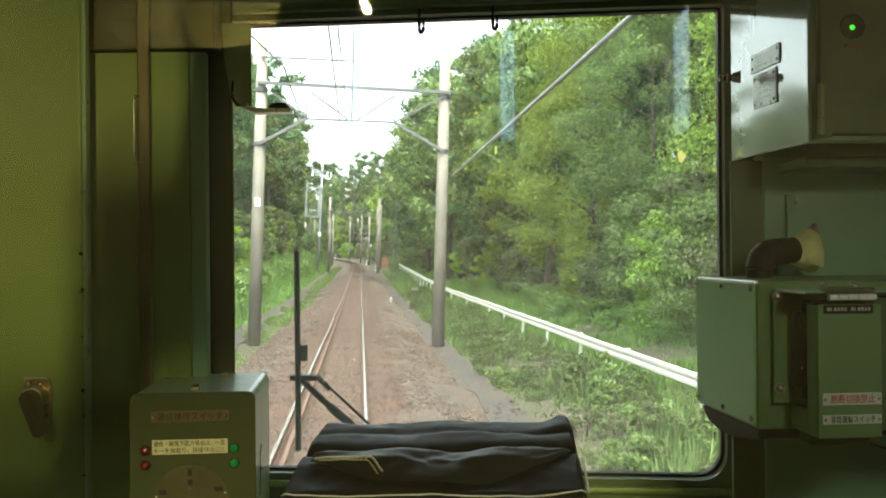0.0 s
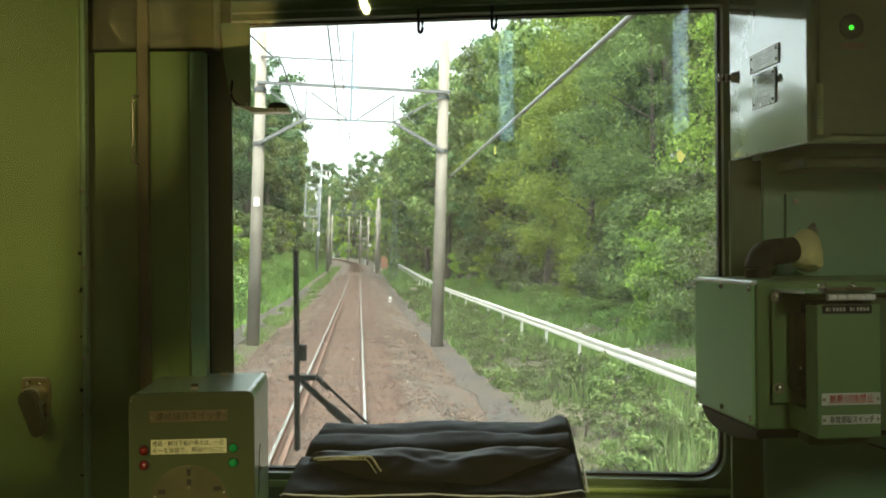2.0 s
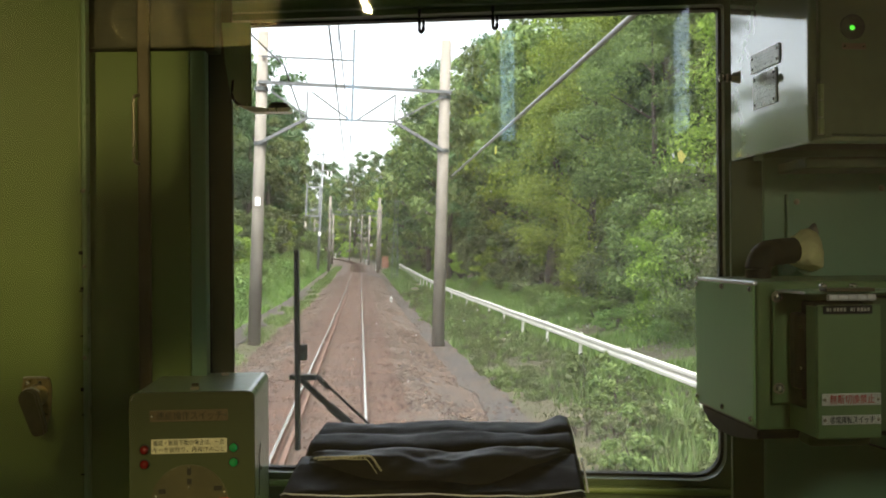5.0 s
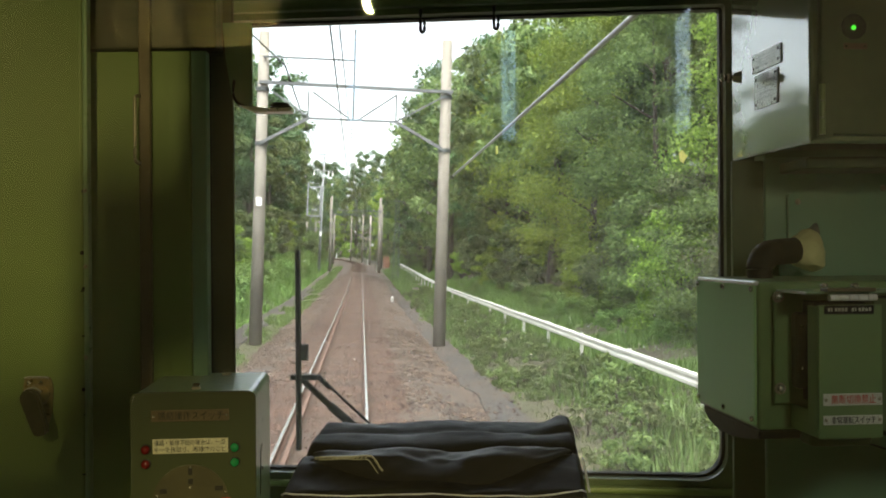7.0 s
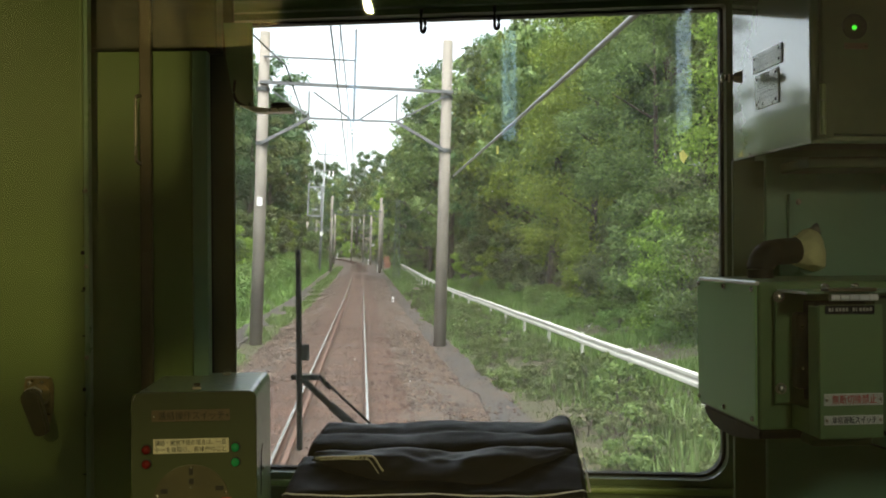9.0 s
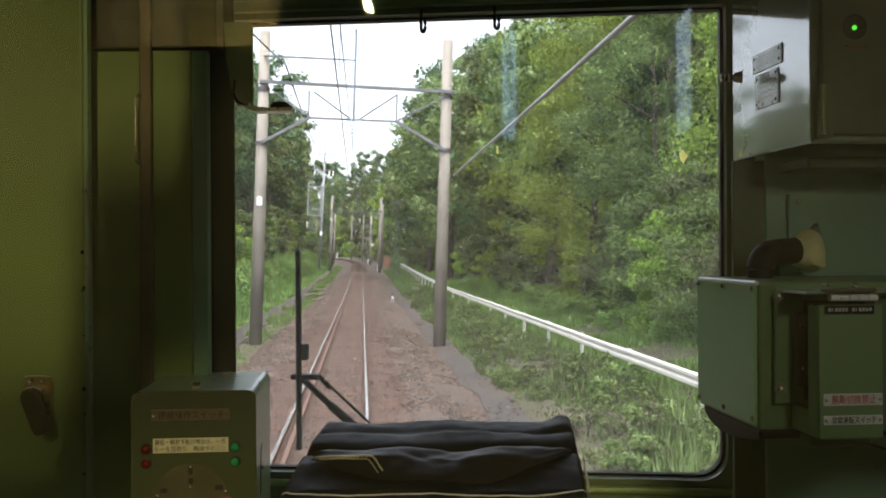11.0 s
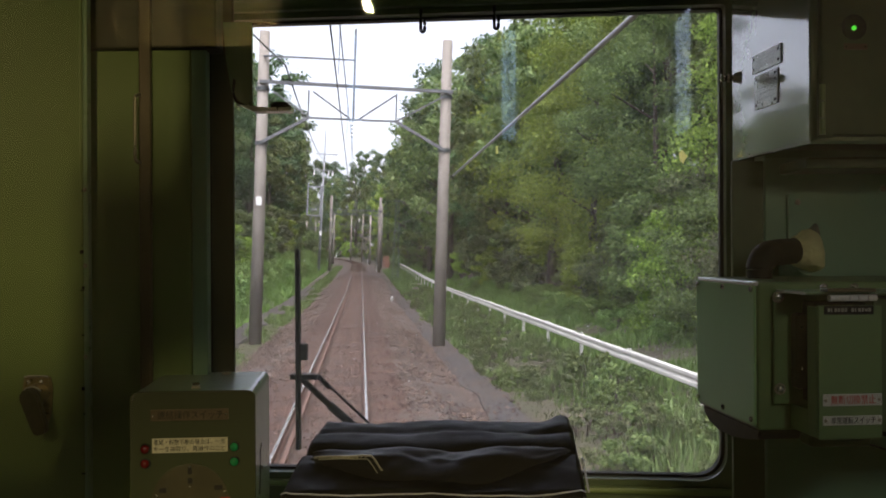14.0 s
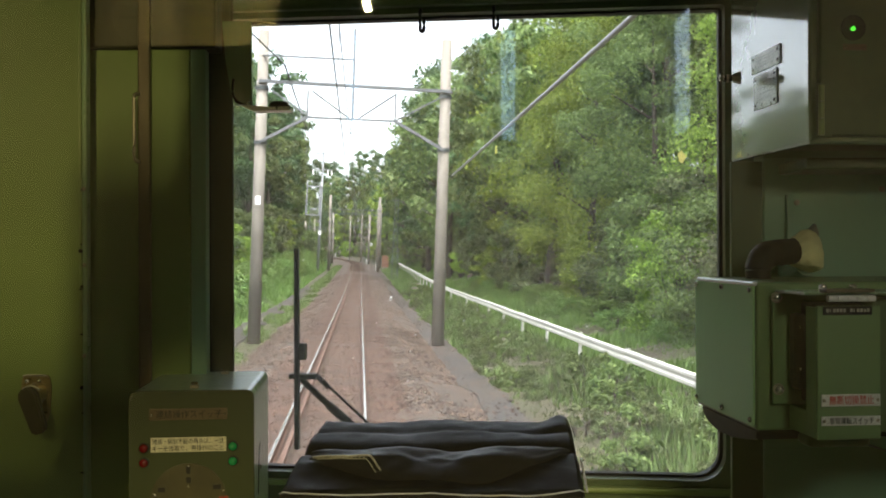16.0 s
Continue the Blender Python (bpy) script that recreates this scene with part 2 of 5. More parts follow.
def solid(name, bm, material, m, label, category, kind="", group="", smooth=False):
    """A thing of one mesh."""
    ob = new(name, mesh_of(name, bm, material, smooth))
    ob.matrix_world = m
    return tagged(ob, label, category, group, kind)


def block(x0, x1, y0, y1, z0, z1, bevel=0.0, seg=2, bm=None):
    bm = bm or bmesh.new()
    made = bmesh.ops.create_cube(bm, size=1.0, matrix=Matrix.Translation(((x0 + x1) / 2, (y0 + y1) / 2, (z0 + z1) / 2))
                                 @ Matrix.Diagonal((x1 - x0, y1 - y0, z1 - z0, 1)))
    if bevel:
        edges = list({e for v in made["verts"] for e in v.link_edges})
        bmesh.ops.bevel(bm, geom=edges, offset=bevel, segments=seg, affect="EDGES", profile=0.5)
    return bm


def rod(a, b, r, r2=None, seg=12, bm=None, cap=True):
    """A round bar from a to b, radius r to r2."""
    bm = bm or bmesh.new()
    a, b = Vector(a), Vector(b)
    turn = (b - a).to_track_quat("Z", "Y").to_matrix().to_4x4()
    bmesh.ops.create_cone(bm, cap_ends=cap, segments=seg, radius1=r, radius2=r if r2 is None else r2,
                          depth=(b - a).length, matrix=Matrix.Translation((a + b) / 2) @ turn)
    return bm


def tube(points, r, seg=8, bm=None, ridge=0.0):
    """A pipe along points; ridge: depth of its corrugation."""
    bm = bm or bmesh.new()
    pts = [Vector(p) for p in points]
    rings = []
    for i, p in enumerate(pts):
        d = (pts[min(i + 1, len(pts) - 1)] - pts[max(i - 1, 0)]).normalized()
        q = d.to_track_quat("Z", "Y")
        rr = r + (ridge if i % 2 else 0)
        rings.append([bm.verts.new(p + q @ Vector((rr * math.cos(2 * math.pi * k / seg), rr * math.sin(2 * math.pi * k / seg), 0)))
                      for k in range(seg)])
    for u, v in zip(rings, rings[1:]):
        for k in range(seg):
            bm.faces.new((u[k], u[(k + 1) % seg], v[(k + 1) % seg], v[k]))
    bm.faces.new(rings[0][::-1])
    bm.faces.new(rings[-1])
    return bm


def ball(c, r, squash=(1, 1, 1), u=12, v=8, bm=None):
    bm = bm or bmesh.new()
    bmesh.ops.create_uvsphere(bm, u_segments=u, v_segments=v, radius=r,
                              matrix=Matrix.Translation(c) @ Matrix.Diagonal((*squash, 1)))
    return bm


def bend(points, n=8):
    """A smooth line through points."""
    pts = [Vector(p) for p in points]
    ext = [2 * pts[0] - pts[1], *pts, 2 * pts[-1] - pts[-2]]
    out = []
    for a, b, c, d in zip(ext, ext[1:], ext[2:], ext[3:]):
        for k in range(n):
            t = k / n
            out.append(0.5 * (2 * b + (c - a) * t + (2 * a - 5 * b + 4 * c - d) * t * t + (3 * b - a - 3 * c + d) * t ** 3))
    return out + [pts[-1]]


def rounded(x0, x1, z0, z1, r, n=6, top=None):
    """The corners of a rounded rectangle in x and z, counter-clockwise; top: another radius for the upper corners."""
    t = r if top is None else top
    out = []
    for cx, cz, q, a in ((x1 - t, z1 - t, t, 0), (x0 + t, z1 - t, t, 90), (x0 + r, z0 + r, r, 180), (x1 - r, z0 + r, r, 270)):
        out += [(cx + q * math.cos(radians(a + 90 * k / n)), cz + q * math.sin(radians(a + 90 * k / n))) for k in range(n + 1)]
    return out


def holed(outer, hole, y0, y1):
    """A plate between y0 and y1 with a hole through it; outer: x0, x1, z0, z1; hole: a ring of x, z."""
    bm = bmesh.new()
    x0, x1, z0, z1 = outer
    cx, cz = sum(p[0] for p in hole) / len(hole), sum(p[1] for p in hole) / len(hole)
    rim = []
    n = len(hole) // 4
    for i, (x, z) in enumerate(hole):
        q, k = divmod(i, n)
        corner = ((x1, z1), (x0, z1), (x0, z0), (x1, z0))[q]
        if k == n // 2:
            rim.append(corner)
        elif (k < n // 2) == (q in (0, 2)):
            rim.append((corner[0], z))
        else:
            rim.append((x, corner[1]))
    layers = [[[bm.verts.new((x, y, z)) for x, z in ring] for ring in (hole, rim)] for y in (y0, y1)]
    m = len(hole)
    for i in range(m):
        j = (i + 1) % m
        bm.faces.new((layers[0][0][i], layers[0][1][i], layers[0][1][j], layers[0][0][j]))
        bm.faces.new((layers[1][0][j], layers[1][1][j], layers[1][1][i], layers[1][0][i]))
        bm.faces.new((layers[0][0][j], layers[1][0][j], layers[1][0][i], layers[0][0][i]))
        bm.faces.new((layers[0][1][i], layers[1][1][i], layers[1][1][j], layers[0][1][j]))
    return bm


def prism(ring, y0, y1, bevel=0.0):
    """A plate with the outline ring (x, z) between y0 and y1."""
    bm = bmesh.new()
    a = bm.faces.new([bm.verts.new((x, y0, z)) for x, z in ring])
    up = bmesh.ops.extrude_face_region(bm, geom=[a])
    for v in up["geom"]:
        if isinstance(v, bmesh.types.BMVert):
            v.co.y = y1
    bmesh.ops.recalc_face_normals(bm, faces=bm.faces)
    if bevel:
        bmesh.ops.bevel(bm, geom=[e for e in bm.edges], offset=bevel, segments=2, affect="EDGES")
    return bm


def lettering(text, height, material, parent, x, y, z, width=None, name="lettering", label="", bold=0.0):
    """Raised characters that face -y, left edge at x, base line at z."""
    cu = bpy.data.curves.new(name, "FONT")
    cu.body, cu.size, cu.extrude, cu.offset = text, height, 0.0004, bold
    tmp = new(name, cu)
    me = bpy.data.meshes.new_from_object(tmp)
    bpy.data.objects.remove(tmp)
    me.materials.clear()
    me.materials.append(material)
    if width and len(me.vertices):
        xs = [v.co.x for v in me.vertices]
        k = width / max(1e-6, max(xs) - min(xs))
        for v in me.vertices:
            v.co.x = (v.co.x - min(xs)) * k
    me.transform(Matrix.Translation((x, y, z)) @ pose(0, 0, 0, 90, 0, 0))
    ob = new(name, me)
    ob.parent = parent
    return tagged(ob, label)


def bar_strip(a, b, w):
    """A thin square bar from a to b."""
    return rod(a, b, w / 2, seg=4)


def screw(parent, x, y, z, r=0.005, material=None):
    """A domed screw head on a face that looks towards -y."""
    return part("screw", ball((x, y, z), r, (1, 0.6, 1), 8, 6), material or CHROME, parent, smooth=True)


# ---- the cab's shell ----
FRONT = CAB @ pose(0.06, 1.925, 0, 0, 0, -6.1)      # the windscreen's wall, raked back towards the side
WIN = (-0.60, 0.524, -0.482, 0.501)
wall = thing("wall_front", FRONT, "green-painted steel cab front wall with a large window opening", "wall", kind="structure")
part("wall_panel", holed((-1.15, 0.95, -1.3, 1.15), rounded(*WIN, 0.055, top=0.008), 0.0, 0.07), DARKGREEN, wall)
part("window_seal", holed((WIN[0] - 0.004, WIN[1] + 0.004, WIN[2] - 0.004, WIN[3] + 0.004),
                          rounded(WIN[0] + 0.006, WIN[1] - 0.007, WIN[2] + 0.005, WIN[3] - 0.004, 0.05, top=0.006), 0.028, 0.05), BLACK, wall,
     "black rubber window seal")
part("sill_strip", block(-0.5, 0.54, -0.02, -0.002, -0.508, -0.495, 0.004), PAINT, wall, "green painted lip under the window")
part("header_rail", block(-0.62, 0.6, -0.03, -0.002, 0.512, 0.535, 0.006), DARKGREEN, wall)

window = thing("window_1", FRONT, "large clear windscreen with a few stickers and dust specks", "window", kind="structure")
pane = part("pane", block(WIN[0] - 0.002, WIN[1] + 0.002, 0.036, 0.042, WIN[2] - 0.002, WIN[3] + 0.002), GLASS, window)
pane.visible_shadow = False
for outline in ([(0.435, 0.199), (0.443, 0.206), (0.453, 0.193), (0.445, 0.178), (0.438, 0.183)], [(0.049, 0.204), (0.0535, 0.205), (0.0535, 0.222), (0.049, 0.221)]):
    bm = bmesh.new()
    bm.faces.new([bm.verts.new((x, 0.0435, z)) for x, z in outline])
    part("sticker", bm, STICKER, window, "torn yellow sticker scrap")
rnd = random.Random(7)
bm = bmesh.new()
for _ in range(60):
    x, z, s = rnd.uniform(-0.45, 0.5), rnd.uniform(-0.42, 0.46), rnd.uniform(0.0006, 0.0016)
    block(x - s, x + s, 0.0345, 0.0355, z - s, z + s * rnd.uniform(0.8, 2), bm=bm)
tagged(part("dust_specks", bm, DUST, window, "pale dust specks on the glass"), kind="stuff")

solid("ceiling", block(-1.4, 1.0, -4.2, 1.95, 1.15, 1.2), DARKGREEN, CAB, "dark painted ceiling", "ceiling", "structure")
solid("floor", block(-1.4, 1.0, -4.2, 1.98, -1.32, -1.27), LINO, CAB, "worn grey-green floor", "floor", "structure")
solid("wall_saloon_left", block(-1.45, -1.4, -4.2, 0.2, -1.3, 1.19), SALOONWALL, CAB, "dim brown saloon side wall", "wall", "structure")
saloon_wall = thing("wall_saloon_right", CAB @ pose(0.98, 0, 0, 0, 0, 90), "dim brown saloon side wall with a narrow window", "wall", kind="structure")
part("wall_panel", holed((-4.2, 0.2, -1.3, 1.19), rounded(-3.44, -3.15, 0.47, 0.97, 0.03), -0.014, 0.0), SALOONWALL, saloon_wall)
bm = bmesh.new()
bm.faces.new([bm.verts.new((x, -0.007, z)) for x, z in ((-3.445, 0.465), (-3.445, 0.975), (-3.145, 0.975), (-3.145, 0.465))])
part("pane", bm, DAYBLUE_GLASS, saloon_wall, "saloon window, daylight blue in its glass").visible_shadow = False
solid("wall_left", block(-1.45, -1.4, 0.202, 2.06, -1.3, 1.19), DARKGREEN, CAB, "green-painted steel side wall", "wall", "structure")
# side opening out of view, added so daylight reaches the lower right wall
side_wall = thing("wall_right", CAB @ pose(0.98, 0, 0, 0, 0, 90), "green-painted steel side wall with an added unseen daylight opening", "wall", kind="structure")
part("wall_panel", holed((0.202, 1.85, -1.3, 1.19), rounded(0.45, 1.0, -0.26, 0.40, 0.05), -0.05, 0.0), DARKGREEN, side_wall)
pane = part("pane", block(0.452, 0.998, -0.028, -0.024, -0.258, 0.398), CLEAN, side_wall, "clear pane of the added side opening")
pane.visible_shadow = False
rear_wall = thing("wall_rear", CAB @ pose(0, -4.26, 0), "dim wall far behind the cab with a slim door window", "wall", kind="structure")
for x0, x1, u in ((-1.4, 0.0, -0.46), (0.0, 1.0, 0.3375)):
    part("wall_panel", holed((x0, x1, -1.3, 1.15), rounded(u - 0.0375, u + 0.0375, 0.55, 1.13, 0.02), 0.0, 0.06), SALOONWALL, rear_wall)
    part("pane", block(u - 0.0355, u + 0.0355, 0.028, 0.032, 0.552, 1.128), DAYBLUE_GLASS, rear_wall, "slim window, daylight blue in its glass").visible_shadow = False

# the partition between cab and saloon, with the pane that the view goes through and two added slim lights above
# LOW, RIGHT and LIGHT are unseen openings added to aim the lamp light
LOW = (-1.32, -0.565, 0.19, 0.25)
HATCH, RIGHT, LIGHT = (-0.515, 0.15, -0.25, 0.2), (0.635, 0.96, 0.30, 0.60), (-1.32, -0.445, 0.275, 1.05)
rear = thing("wall_partition", CAB @ pose(0, 0.2, 0), "painted partition with the view pane and added unseen light openings", "wall", kind="structure")
part("wall_panel", holed((-0.54, 0.605, -1.27, 0.26), rounded(*HATCH, 0.05), 0.0, 0.04), DARKGREEN, rear)
part("wall_panel", holed((0.607, 1.0, -1.27, 1.15), rounded(*RIGHT, 0.04), 0.0, 0.04), DARKGREEN, rear)
part("wall_panel", holed((-1.4, -0.405, 0.262, 1.15), rounded(*LIGHT, 0.05), 0.0, 0.04), DARKGREEN, rear)
part("wall_panel", holed((-1.4, -0.542, -1.27, 0.26), rounded(*LOW, 0.04), 0.0, 0.04), DARKGREEN, rear)
# added blocker that keeps lamp light off the lower sliding panel
part("light_stop_panel", prism(rounded(-0.575, -0.41, 0.265, 0.52, 0.01), 0.042, 0.05), DARKGREEN, rear)
for x0, x1, z in ((-0.403, -0.145, 1.15), (-0.06, 0.515, 1.15), (-0.144, -0.061, 0.45), (0.516, 0.605, 0.45)):
    part("wall_panel", block(x0, x1, 0.0, 0.04, 0.262, z), DARKGREEN, rear)
window = thing("window_2", CAB @ pose(0, 0.22, 0), "clear panes in the cab partition", "window", kind="structure")
for x0, x1, z0, z1 in (HATCH, RIGHT, LIGHT, LOW):
    pane = part("pane", block(x0, x1, 0.0, 0.004, z0, z1), CLEAN, window)
    pane.visible_shadow = False
# slim lights are added to give pale bars in the windscreen's reflection
for x0, x1 in ((-0.145, -0.06), (0.515, 0.60)):
    part("slim_light", block(x0, x1, 0.0, 0.004, 0.455, 1.14), FROST, window, "added frosted strip for reflected bars")


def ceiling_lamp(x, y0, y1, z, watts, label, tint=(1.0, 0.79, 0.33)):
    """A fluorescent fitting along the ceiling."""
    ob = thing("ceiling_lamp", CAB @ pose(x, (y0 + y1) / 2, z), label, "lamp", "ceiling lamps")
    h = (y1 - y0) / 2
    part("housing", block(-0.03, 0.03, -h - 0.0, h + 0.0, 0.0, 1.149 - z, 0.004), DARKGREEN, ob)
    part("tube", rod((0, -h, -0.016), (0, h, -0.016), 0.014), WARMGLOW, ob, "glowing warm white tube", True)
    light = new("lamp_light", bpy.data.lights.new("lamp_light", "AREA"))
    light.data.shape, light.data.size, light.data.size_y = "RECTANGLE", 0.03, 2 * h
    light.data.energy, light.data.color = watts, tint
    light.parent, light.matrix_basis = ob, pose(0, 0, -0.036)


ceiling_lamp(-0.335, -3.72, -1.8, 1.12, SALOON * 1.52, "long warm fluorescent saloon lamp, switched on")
# second tube is an added fill for the right wall
ceiling_lamp(0.93, -2.6, -0.4, 1.12, SALOON * 0.24, "added unseen fill tube along the side, for the right wall", (1.0, 0.95, 0.74))

# what hangs in the saloon and shows in the partition's pane
poster = thing("hanging_poster", CAB @ pose(-0.77, -2.4, 0.735, 0, 0, 180), "tan hanging paper poster with dark dates", "poster")
part("paper", block(-0.25, 0.36, 0.0, 0.004, -0.095, 0.03), TANPAPER, poster)
lettering("25日・26日", 0.054, INK, poster, -0.122, -0.0012, -0.028, 0.187, label="bold dark date characters", bold=0.0022)
for x, w in ((-0.235, 0.035), (-0.185, 0.05), (0.08, 0.05), (0.15, 0.12)):
    part("text_bar", block(x, x + w, -0.0012, -0.0002, -0.014, -0.004), INK, poster)
for k in range(5):
    part("text_bar", block(-0.22 + 0.11 * k, -0.15 + 0.11 * k, -0.0012, -0.0002, -0.062, -0.053), INK, poster)
part("clip_rail", block(-0.26, 0.37, -0.004, 0.008, 0.03, 0.042), STEEL, poster)
for x in (-0.2, 0.2):
    part("hanger", rod((x, 0.002, 0.042), (x, 0.002, 0.414), 0.004), STEEL, poster)
strap = thing("hanging_strap", CAB @ pose(-0.90, -2.25, 0.69), "worn ring hand strap hanging in the saloon", "strap")
part("ring", tube([(0.08 * math.cos(a * math.pi / 16), 0, 0.08 * math.sin(a * math.pi / 16)) for a in range(33)], 0.008, 8), TANPAPER, strap, "worn pale ring", True)
part("belt", block(-0.014, 0.014, -0.002, 0.002, 0.075, 0.456), TANPAPER, strap, "tan belt")

# ---- the cab's left side ----
# hinged locker door with a lever latch
door = thing("locker", CAB @ pose(-0.6956, 1.75, 0) @ Matrix.Scale(1.4583, 4), "tall olive green steel locker with a lever latch", "locker")
part("door", block(-0.475, 0.0, 0.0, 0.03, -0.865, 0.778, 0.004), PAINT, door)
part("body", block(-0.475, -0.035, 0.032, 0.07, -0.868, 0.78, 0.004), DARKGREEN, door)
part("edge_strip", block(0.001, 0.0075, -0.003, 0.012, -0.865, 0.77, 0.002), LIDGREEN, door, "pale worn edge strip")
latch = part("latch", prism([(-0.0755, -0.1645), (-0.0785, -0.180), (-0.077, -0.212), (-0.060, -0.238), (-0.050, -0.238), (-0.041, -0.215), (-0.039, -0.180), (-0.0425, -0.1645)],
                            -0.008, -0.001, 0.002), BRONZE, door, "worn bronze latch plate")
part("spindle", rod((-0.0535, -0.033, -0.188), (-0.0565, -0.008, -0.188), 0.0125, 0.0145, 24), BRONZE, latch, smooth=False)
bm = prism([(-0.0665, -0.188), (-0.0645, -0.181), (-0.0597, -0.1765), (-0.0535, -0.1747), (-0.0475, -0.1765), (-0.0425, -0.181), (-0.0405, -0.188), (-0.0300, -0.227),
            (-0.0320, -0.233), (-0.0460, -0.237), (-0.0495, -0.232)], -0.045, -0.033, 0.0025)
part("lever", bm, DARKBRONZE, latch, "dark worn bronze lever")
# pale strips stand in for lamp highlights on plate and spindle
part("plate_edge", tube([(-0.0745, -0.009, -0.1655), (-0.070, -0.0095, -0.1640), (-0.0485, -0.0095, -0.1640), (-0.0438, -0.009, -0.1655)], 0.0011, 6), WORN_HIGHLIGHT, latch, "painted highlight along the upper edge")
part("spindle_rim", tube([(-0.0535 + 0.0135 * math.cos(radians(a)), -0.0335, -0.188 + 0.0135 * math.sin(radians(a))) for a in range(35, 176, 14)], 0.0011, 6), WORN_HIGHLIGHT, latch, "painted highlight along the rim")
for x in (-0.0697, -0.0533):
    screw(latch, x, -0.0085, -0.172, 0.003)
chips = random.Random(5)
for k in range(9):
    z, h = chips.uniform(-0.3, 0.1), chips.uniform(0.001, 0.005)
    part("paint_chip", block(-0.001 + chips.uniform(-0.002, 0.001), 0.001 + chips.uniform(0, 0.002), -0.0042, -0.0028, z, z + h), BLACK, door, "dark chipped paint")
for z in (0.08, -0.02, -0.14):
    part("rivet", ball((0.004, -0.004, z), 0.003, u=8, v=6), STEEL, door)

recess = thing("sliding_panel", CAB @ pose(0, 1.805, 0), "recessed green sliding panel with a slim grip", "panel", kind="structure")
part("panel_leaf", block(-0.744, -0.592, 0.0, 0.03, -1.26, 0.397, 0.003), PAINT, recess)
post = thing("door_post", CAB @ pose(-0.5875, 1.785, 0), "brown-grey metal upright beside the sliding panel", "post", kind="structure")
part("upright", block(-0.012, 0.012, 0, 0.012, -1.26, 0.96, 0.003), POSTGREY, post)
grip = part("grip", tube(bend([(-0.008, 0.004, 0.306), (-0.012, -0.008, 0.304), (-0.0145, -0.012, 0.297), (-0.0145, -0.012, 0.28), (-0.0145, -0.012, 0.24), (-0.0145, -0.012, 0.20),
                               (-0.0145, -0.012, 0.181), (-0.012, -0.008, 0.174), (-0.008, 0.004, 0.172)], 5), 0.0035, 10), STEEL, post, "slim steel grip", True)
side = thing("wall_side_panel", CAB @ pose(-0.492, 1.80, 0), "green panel with a blue-green edge beside the window", "panel", kind="structure")
part("panel_leaf", block(-0.098, -0.009, 0, 0.03, -1.26, 0.397, 0.003), PAINT, side)
part("edge_strip", block(-0.008, 0.022, 0.003, 0.03, -1.26, 0.397, 0.002), TEAL, side, "blue-green edge")
pillar = solid("window_pillar", block(-0.493, -0.4345, 1.88, 1.892, -1.26, 1.14, 0.003), BROWN_SHADE, CAB,
               "dark pillar at the window's edge", "pillar", "structure")
solid("pillar_seam", block(-0.481, -0.4785, 1.874, 1.8795, -1.26, 0.96), BLACK, CAB, "dark seam on the pillar", "trim", "structure")
# added dark panel that stands in for shade above the sliding panel
solid("shade_header", block(-0.90, -0.45, 1.80, 1.86, 0.40, 1.14, 0.004),
      BROWN_SHADE, CAB, "added dark panel for the shade above the sliding panel", "trim", "structure")

# switch box
box = thing("switch_box", CAB @ pose(-0.3340, 1.6, -0.247, 0, 0, AXIS), "green enamelled switch box with lamps and engraved plates", "switch box")
W = 0.2155
face = prism(rounded(-W, 0, -1.0, 0, 0.014, 5), 0, 0.006, 0.0015)
part("body", prism(rounded(-W + 0.001, -0.001, -1.0, -0.001, 0.014, 8), 0.0065, 0.25), BOX_LIT, box, smooth=False)
part("front_plate", face, FRONT_SHADED, box, "worn green front plate, shade in its colour")
part("worn_edge", tube([(-W + 0.004 + 0.014 * (1 - math.cos(radians(9 * k))), 0.001, -0.018 + 0.014 * math.sin(radians(9 * k)) + 0.003) for k in range(6)], 0.0012, 6), WORN_HIGHLIGHT, box, "bright worn corner edge")
for x, y in ((-0.107, 0.026), (-0.080, 0.206)):
    nut = part("wing_nut", block(x - 0.008, x + 0.008, y - 0.006, y + 0.006, 0.0, 0.006, 0.002), STEEL, box)
    part("nut_wing", block(x - 0.0065, x + 0.0065, y - 0.002, y + 0.002, 0.006, 0.0115, 0.0018), DARKBRONZE, nut)
plate = part("name_plate", block(-0.180, -0.046, -0.003, -0.0005, -0.051, -0.031, 0.001), BROWNPLATE, box, "brown engraved name plate")
lettering("連結操作スイッチ", 0.0155, INK, plate, -0.168, -0.0034, -0.0465, 0.113, label="dark engraved characters")
for x in (-0.1755, -0.0505):
    screw(plate, x, -0.003, -0.041, 0.0025)
note = part("notice", block(-0.1775, -0.048, -0.002, -0.0005, -0.107, -0.0815, 0.0005), CREAM, box, "cream notice label")
lettering("連結・解放不能の場合は、一旦", 0.0102, INK, note, -0.1745, -0.0026, -0.0918, 0.122, label="small dark characters")
lettering("キーを抜取り、再操作のこと", 0.0102, INK, note, -0.1745, -0.0026, -0.1038, 0.122, label="small dark characters")
for x, z, mt, lb in ((-0.189, -0.099, REDLENS, "dark red lamp"), (-0.189, -0.1245, REDLENS, "dark red lamp"),
                     (-0.0365, -0.0985, GREENLENS, "green lamp"), (-0.0365, -0.1245, GREENLENS, "green lamp")):
    b = part("bezel", rod((x, -0.004, z), (x, 0.001, z), 0.0088, 0.0095, 18), BLACK, box)
    part("lens", ball((x, -0.005, z), 0.0075, (1, 0.7, 1), 14, 10), mt, b, lb, True)
fan = [(-0.113 + 0.066 * math.cos(radians(a)), -0.193 + 0.066 * math.sin(radians(a))) for a in range(12, 169, 12)]
dial = part("dial_plate", prism([(-0.179, -0.191), *fan[::-1], (-0.047, -0.191)], -0.003, -0.0005), DIAL, box, "dull brown fan-shaped dial plate")
